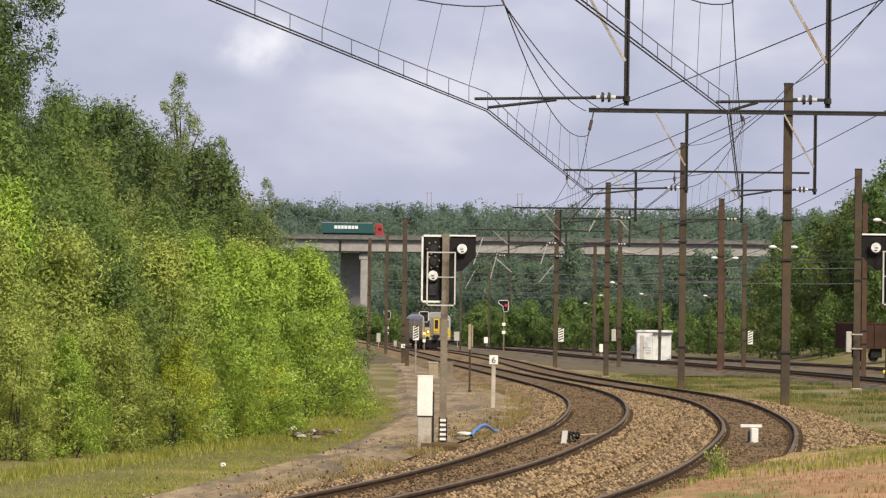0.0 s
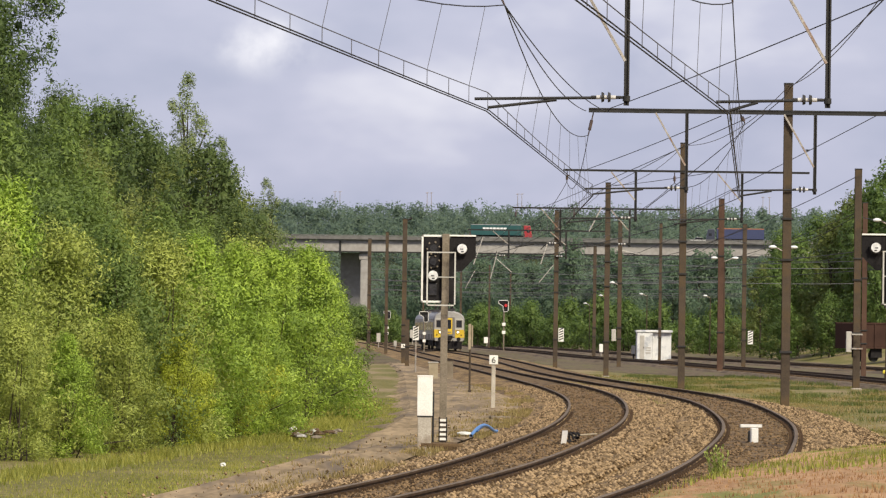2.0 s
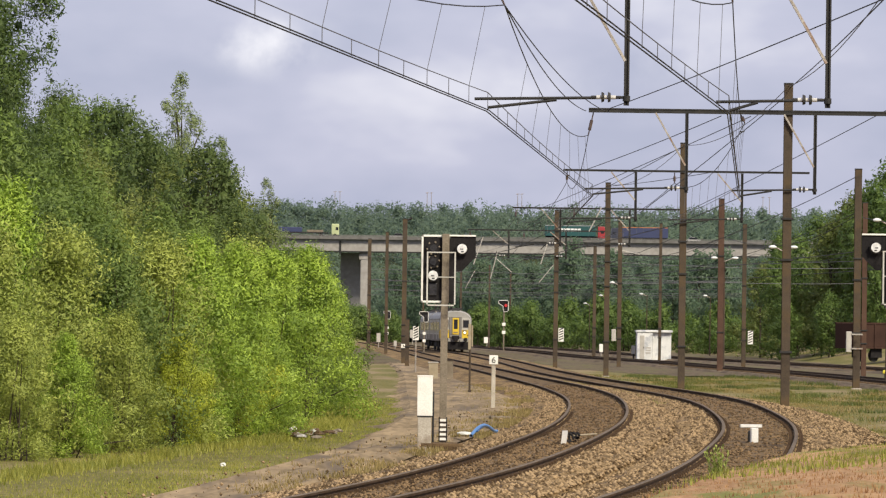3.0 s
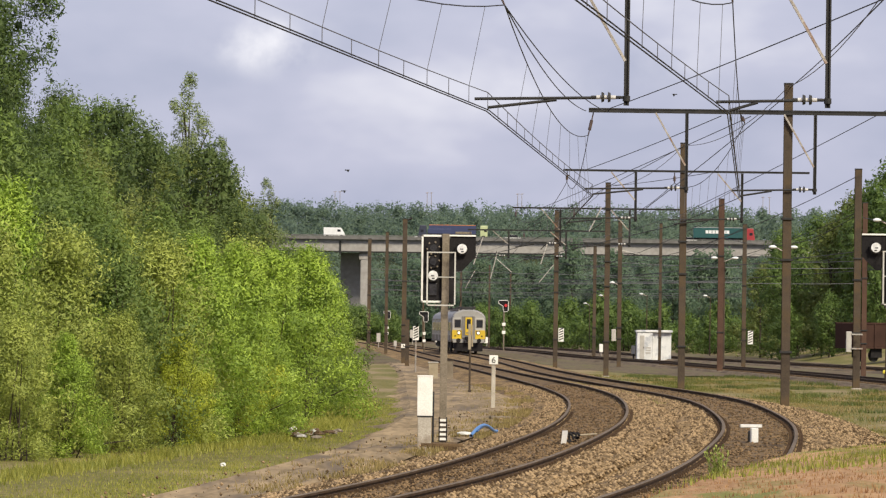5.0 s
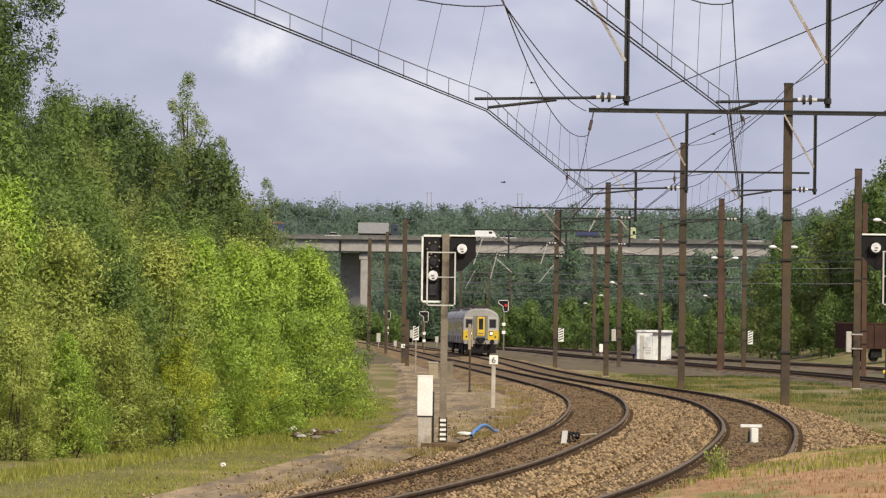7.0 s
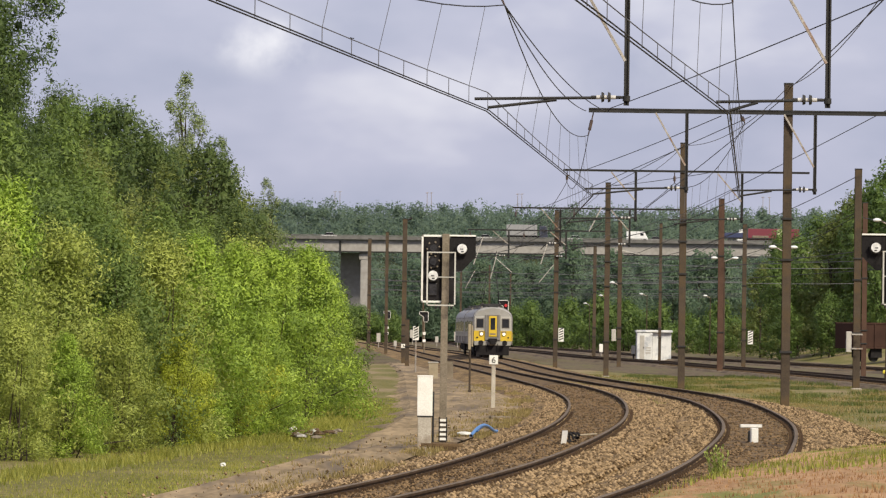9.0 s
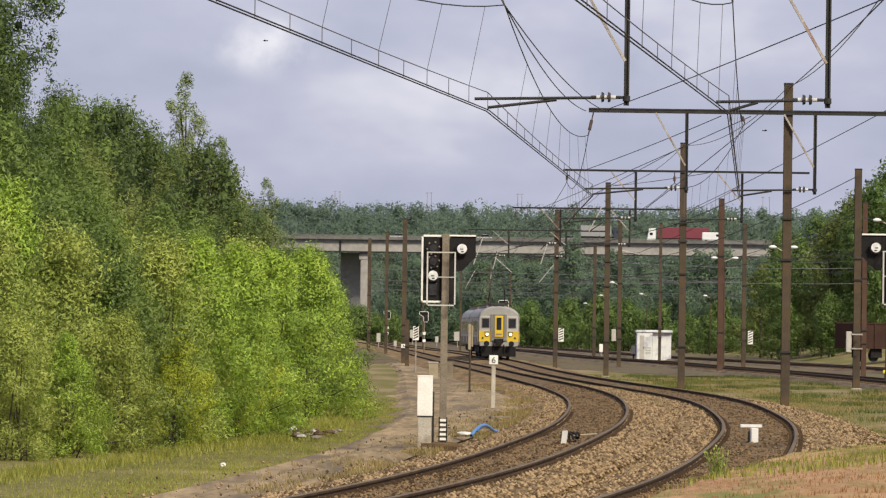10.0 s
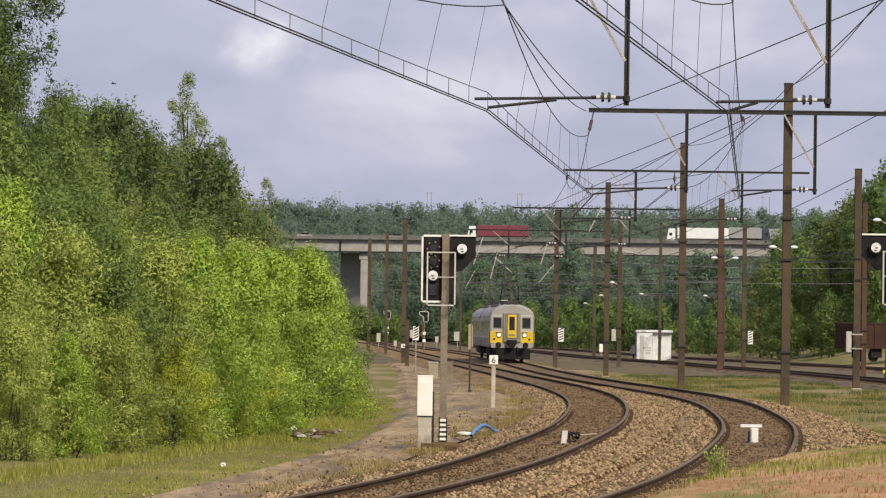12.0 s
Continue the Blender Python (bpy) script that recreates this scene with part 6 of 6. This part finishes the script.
# ---- columns on the hill ----
for x in (-66, -63, -10, -7.5, 45, 47.5, 194, 198, 270):
    y = 2030
    t = thing("lamp_column", pose(x * 0.66, y, hill(x, y)), "thin far lamp column on the hill", "lamp column", "columns on the hill")
    part("shaft", rodded((0, 0, 0), (0, 0, 19.5), 0.16, 0.1), M_GALV, t)
    part("bracket", rodded((-0.7, 0, 19.2), (0.7, 0, 19.4), 0.09), M_GALV, t)


# ---- vehicles on the viaduct, built facing +x ----
M_TYRE = material("black_tyre", (0.012, 0.012, 0.012), (0.03, 0.03, 0.03), 5.0, 0.9)


def paint(name, c):
    return material(name, tuple(q * 0.8 for q in c), c, 0.8, 0.4, 0.0, 0.0)


# crimson and pale grey are dulled to carry the haze over the viaduct
P_TEAL, P_RED, P_CRIMSON, P_WHITE, P_BLUE, P_GREY, P_DKBLUE = (paint("teal_tarpaulin", (0.02, 0.085, 0.085)), paint("red_cab_paint", (0.36, 0.035, 0.04)), paint("hazed_crimson_tarpaulin", (0.20, 0.04, 0.055)),
                                                             paint("white_vehicle_paint", (0.8, 0.8, 0.8)), paint("blue_tarpaulin", (0.045, 0.055, 0.125)), paint("hazed_grey_tarpaulin", (0.32, 0.315, 0.32)), paint("dark_blue_cab_paint", (0.04, 0.045, 0.07)))
P_LIME = paint("pale_lime_paint", (0.50, 0.55, 0.30))
P_ORANGE = paint("orange_stripe_paint", (0.55, 0.2, 0.05))


def wheel_set(t, xs, r, half):
    for x in xs:
        for y in (-half, half):
            part("wheel", rodded((x, y - 0.15, r), (x, y + 0.15, r), r, r, 14), M_TYRE, t)


def build_truck(label, cab_paint, box_paint, length=16.0, marks=None, top=None, cab_tall=True):
    t = thing("truck", Matrix.Identity(4), label, "truck", "vehicles on the viaduct")
    h = length / 2
    bm = boxed(h - 2.3, h, -1.22, 1.22, 0.5, 3.75 if cab_tall else 2.9, 0.15)
    for v in bm.verts:
        if v.co.x > h - 0.6 and v.co.z > 1.9:
            v.co.x -= 0.3 * (v.co.z - 1.9)
    c = part("cab", bm, cab_paint, t)
    part("windscreen", boxed(h - 0.5, h - 0.32, -1.05, 1.05, 1.95, 2.75, 0.03), M_GLASS, c)
    for y in (-1.235, 1.235):
        part("side_window", boxed(h - 1.5, h - 0.7, y - 0.01, y + 0.01, 1.9, 2.6), M_GLASS, c)
    b = part("trailer_box", boxed(-h, h - 2.9, -1.26, 1.26, 1.15, 4.0, 0.06), box_paint, t)
    part("chassis", boxed(-h + 0.2, h - 1.0, -0.9, 0.9, 0.75, 1.12), M_BLACK, t)
    if marks:
        # unreadable-brand lettering as plain bars
        x = -h + 3.2
        for w in (0.75, 0.75, 0.7, 0.8, 0.85, 0.75, 0.8):
            for y in (-1.275, 1.275):
                part("letter_bar", boxed(x, x + w, y - 0.012, y + 0.012, 2.3, 3.15), marks, b, "pale lettering bar")
            x += w + 0.14
    if top:
        part("top_stripe", boxed(-h + 0.05, h - 2.95, -1.28, 1.28, 3.8, 3.97), top, b)
    wheel_set(t, (-h + 1.8, -h + 3.1, -h + 4.4, h - 4.6, h - 1.5), 0.5, 1.05)
    return t


def build_flatbed(label):
    t = thing("truck", Matrix.Identity(4), label, "truck", "vehicles on the viaduct")
    c = part("cab", boxed(6.0, 8, -1.2, 1.2, 0.5, 3.6, 0.25), P_LIME, t, "pale yellow-green cab")
    part("windscreen", boxed(7.9, 8.02, -1.0, 1.0, 1.9, 2.9), M_GLASS, c)
    part("side_window", boxed(7.1, 7.8, -1.22, -1.19, 1.9, 2.7), M_GLASS, c)
    part("bed", boxed(-8, 5.2, -1.25, 1.25, 1.0, 1.3), M_DARKSTEEL, t)
    part("load", boxed(-7.8, -1.8, -1.2, 1.2, 1.31, 2.6, 0.1), P_BLUE, t, "blue wrapped load")
    part("load", boxed(-0.5, 3.8, -1.2, 1.2, 1.31, 1.9, 0.1), M_POST, t, "low brown load")
    wheel_set(t, (-6.5, -5.2, 3.2, 6.9), 0.5, 1.05)
    return t


def build_van(label):
    t = thing("van", Matrix.Identity(4), label, "van", "vehicles on the viaduct")
    bm = boxed(-2.9, 2.9, -0.98, 0.98, 0.4, 2.6, 0.12)
    for v in bm.verts:
        if v.co.x > 1.5 and v.co.z > 1.2:
            v.co.x -= 0.85 * (v.co.z - 1.2)
    b = part("body", bm, P_WHITE, t)
    part("side_window", boxed(0.75, 1.6, -1.0, -0.97, 1.5, 2.1), M_GLASS, b)
    part("side_window", boxed(0.75, 1.6, 0.97, 1.0, 1.5, 2.1), M_GLASS, b)
    wheel_set(t, (-1.9, 1.9), 0.36, 0.85)
    return t


def build_motorcar(label, p):
    t = thing("car", Matrix.Identity(4), label, "car", "vehicles on the viaduct")
    b = part("body", boxed(-2.1, 2.1, -0.86, 0.86, 0.35, 0.95, 0.12), p, t)
    bm = boxed(-1.5, 1.0, -0.75, 0.75, 0.95, 1.5, 0.1)
    for v in bm.verts:
        if v.co.z > 1.2:
            v.co.x *= 0.72
    part("glasshouse", bm, M_GLASS, b)
    part("roof", boxed(-0.9, 0.6, -0.66, 0.66, 1.48, 1.54, 0.02), p, b)
    wheel_set(t, (-1.3, 1.35), 0.32, 0.75)
    return t


# built thing, place at 0 s and speed along the viaduct in m and m/s; a negative speed drives the far carriageway
TRAFFIC = [(build_truck("articulated truck with a teal tarpaulin and red cab", P_RED, P_TEAL, 16.3, P_WHITE, P_GREY), -23.8, 19.6),
           (build_van("white delivery van with a sloping bonnet"), -28.7 - 5 * 20.0, 20.0),
           (build_truck("box truck with a pale grey body and dark blue cab", P_DKBLUE, P_GREY, 11.0), -36.6 - 6 * 19.6, 19.6),
           (build_flatbed("flatbed truck with a pale lime cab and blue wrapped load"), -35.5 - 3 * 19.6, 19.6),
           (build_truck("articulated truck with a blue tarpaulin and orange top stripe", P_DKBLUE, P_BLUE, 15.5, None, P_ORANGE), 1.0 + 5 * 25.6, -25.6),
           (build_truck("articulated truck with a crimson tarpaulin and white cab", P_WHITE, P_CRIMSON, 16.5), 14.6 + 12 * 24.0, -24.0),
           (build_truck("articulated truck with a white box and white cab", P_WHITE, P_WHITE, 16.5), 67.8 + 12 * 24.0, -24.0),
           (build_truck("truck with a pale grey box behind the white one", P_WHITE, P_GREY, 13), 86.0 + 12 * 24.0, -24.0),
           (build_motorcar("small silver car on the viaduct", P_GREY), 37.5 + 24.8, -24.8),
           (build_motorcar("small white car on the viaduct", P_WHITE), -29.5 + 7 * 24.0, -24.0),
           (build_motorcar("small white car on the viaduct", P_WHITE), -30.5 + 9 * 24.0, -24.0),
           (build_motorcar("small white car on the viaduct", P_WHITE), -12.0 + 10 * 23.0, -23.0),
           (build_motorcar("small silver car on the viaduct", P_GREY), -12.5 + 12 * 23.0, -23.0),
           (build_motorcar("small white car on the viaduct", P_WHITE), -37.0 + 12 * 24.0, -24.0),
           (build_motorcar("small white car on the viaduct", P_WHITE), 68.0 + 2 * 24.5, -24.5)]


# ---- birds ----
M_FEATHER = material("black_feathers", (0.012, 0.012, 0.014), (0.035, 0.033, 0.035), 9.0, 0.7)


def build_bird():
    t = thing("bird", Matrix.Identity(4), "small black bird flying across the sky", "bird", "birds")
    bm = bmesh.new()
    bmesh.ops.create_uvsphere(bm, u_segments=10, v_segments=8, radius=1, matrix=Matrix.Diagonal((0.13, 0.05, 0.05, 1)))
    rod(bm, (-0.1, 0, 0), (-0.23, 0, 0.01), 0.03, 0.045, 6)
    rod(bm, (0.12, 0, 0.015), (0.18, 0, 0.01), 0.02, 0.004, 6)
    part("body", bm, M_FEATHER, t)
    wings = []
    for s in (-1, 1):
        bm = bmesh.new()
        v = [bm.verts.new(q) for q in ((0.07, 0, 0), (0.09, s * 0.12, 0.0), (0.0, s * 0.27, 0), (-0.05, s * 0.13, 0), (-0.07, 0, 0))]
        bm.faces.new(v)
        bmesh.ops.solidify(bm, geom=bm.faces[:], thickness=0.012)
        wings.append(part("wing", bm, M_FEATHER, t))
    t.scale = (0.65, 0.65, 0.65)
    return t, wings


BIRD_A, BIRD_B, BIRD_C = build_bird(), build_bird(), build_bird()


# ---- tracks and their pieces ----
build_track(TRACK_A, "curving railway track with rusty rails on wooden sleepers", 0.08, -40, 700, (52, 230))
build_track(TRACK_B, "curving railway track with worn rails that carries the train", 0.04, -40, 700, (52, 230))
build_track(TRACK_C, "side track running straight behind the masts", 0.0, 110, 900, (200, 330))
build_track(TRACK_D, "far side track under the parked wagon", 0.0, 110, 900, (300, 330))


# ---- what moves ----
def car_pose(y_front, back):
    """Pose of a car whose cab end is back metres behind the train's front."""
    a, b = y_front + back + 3.4, y_front + back + CAR_L - 3.4
    p, q = along(TRACK_B, a), along(TRACK_B, b)
    ang = math.atan2(-(q - p).x, (q - p).y)
    mid = (p + q) / 2
    return Matrix.Translation((mid.x, mid.y, 0)) @ Matrix.Rotation(ang, 4, "Z")


def motions():
    times = [0, 0.1] + [k * 0.5 for k in range(1, 24)] + [11.9, 12.0]
    for car, back in ((CAR_1, 0.0), (CAR_2, CAR_L + 0.7)):
        walk(car, [(t, car_pose(484 - 14.2 * t, back)) for t in times])
    for ob, x, v in TRAFFIC:
        y, turn = (1337.5, 0) if v > 0 else (1350.5, 180)
        walk(ob, [(t, pose(x + v * t, y, 25.5, 0, 0, turn)) for t in times])
    flights = ((BIRD_A, 180, ((0, 25.0, 10.0), (1.5, 19.7, 10.9), (2.5, 16.2, 11.35), (3.2, 14.2, 12.2), (4.8, 11.95, 13.75), (5.6, 9.0, 13.6), (6.5, 6.0, 13.85), (7.2, 3.5, 14.4), (8.8, -3.8, 16.2), (9.5, -6.8, 16.35), (10.5, -11.0, 15.6), (12.0, -16.4, 13.9))),
               (BIRD_B, 0, ((0, -48.0, 8.0), (4.8, -7.45, 8.8), (5.5, 0.9, 8.5), (6.0, 5.0, 9.95), (6.5, 9.05, 10.85), (7.2, 15.0, 12.2), (9.0, 30.0, 15.0), (12.0, 55.0, 18.0))),
               (BIRD_C, 0, ((0, -16.0, 8.0), (4.8, -5.5, 9.85), (5.5, -2.8, 9.4), (6.0, -0.85, 9.35), (6.5, 1.15, 9.1), (7.2, 3.7, 9.4), (9.0, 11.5, 11.0), (12.0, 24.0, 14.0))))
    for (bird, wings), turn, rows in flights:
        walk(bird, [(t, pose(x, 250, z, 0, 0, turn)) for t, x, z in rows])
        for wing, s in zip(wings, (-1, 1)):
            walk(wing, [(k / 10, pose(0, 0, 0, s * 38 * math.sin(k * 2.1), 0, 0)) for k in range(121)])
    # the slender poplar sways in the wind
    px, py, pz = POPLAR.location
    walk(POPLAR, [(t, pose(px, py, pz, 0, a, 0)) for t, a in ((0, -1.5), (0.5, -0.9), (1, -0.25), (1.5, 0.1), (2, 0.25), (2.5, -0.5), (3, -1.2), (4, -0.3), (5, 0.65), (6, 0.5), (7, 0.25), (8, -0.1), (9, -0.25), (10, -0.15), (11, -0.1), (12, 0.25))])


motions()
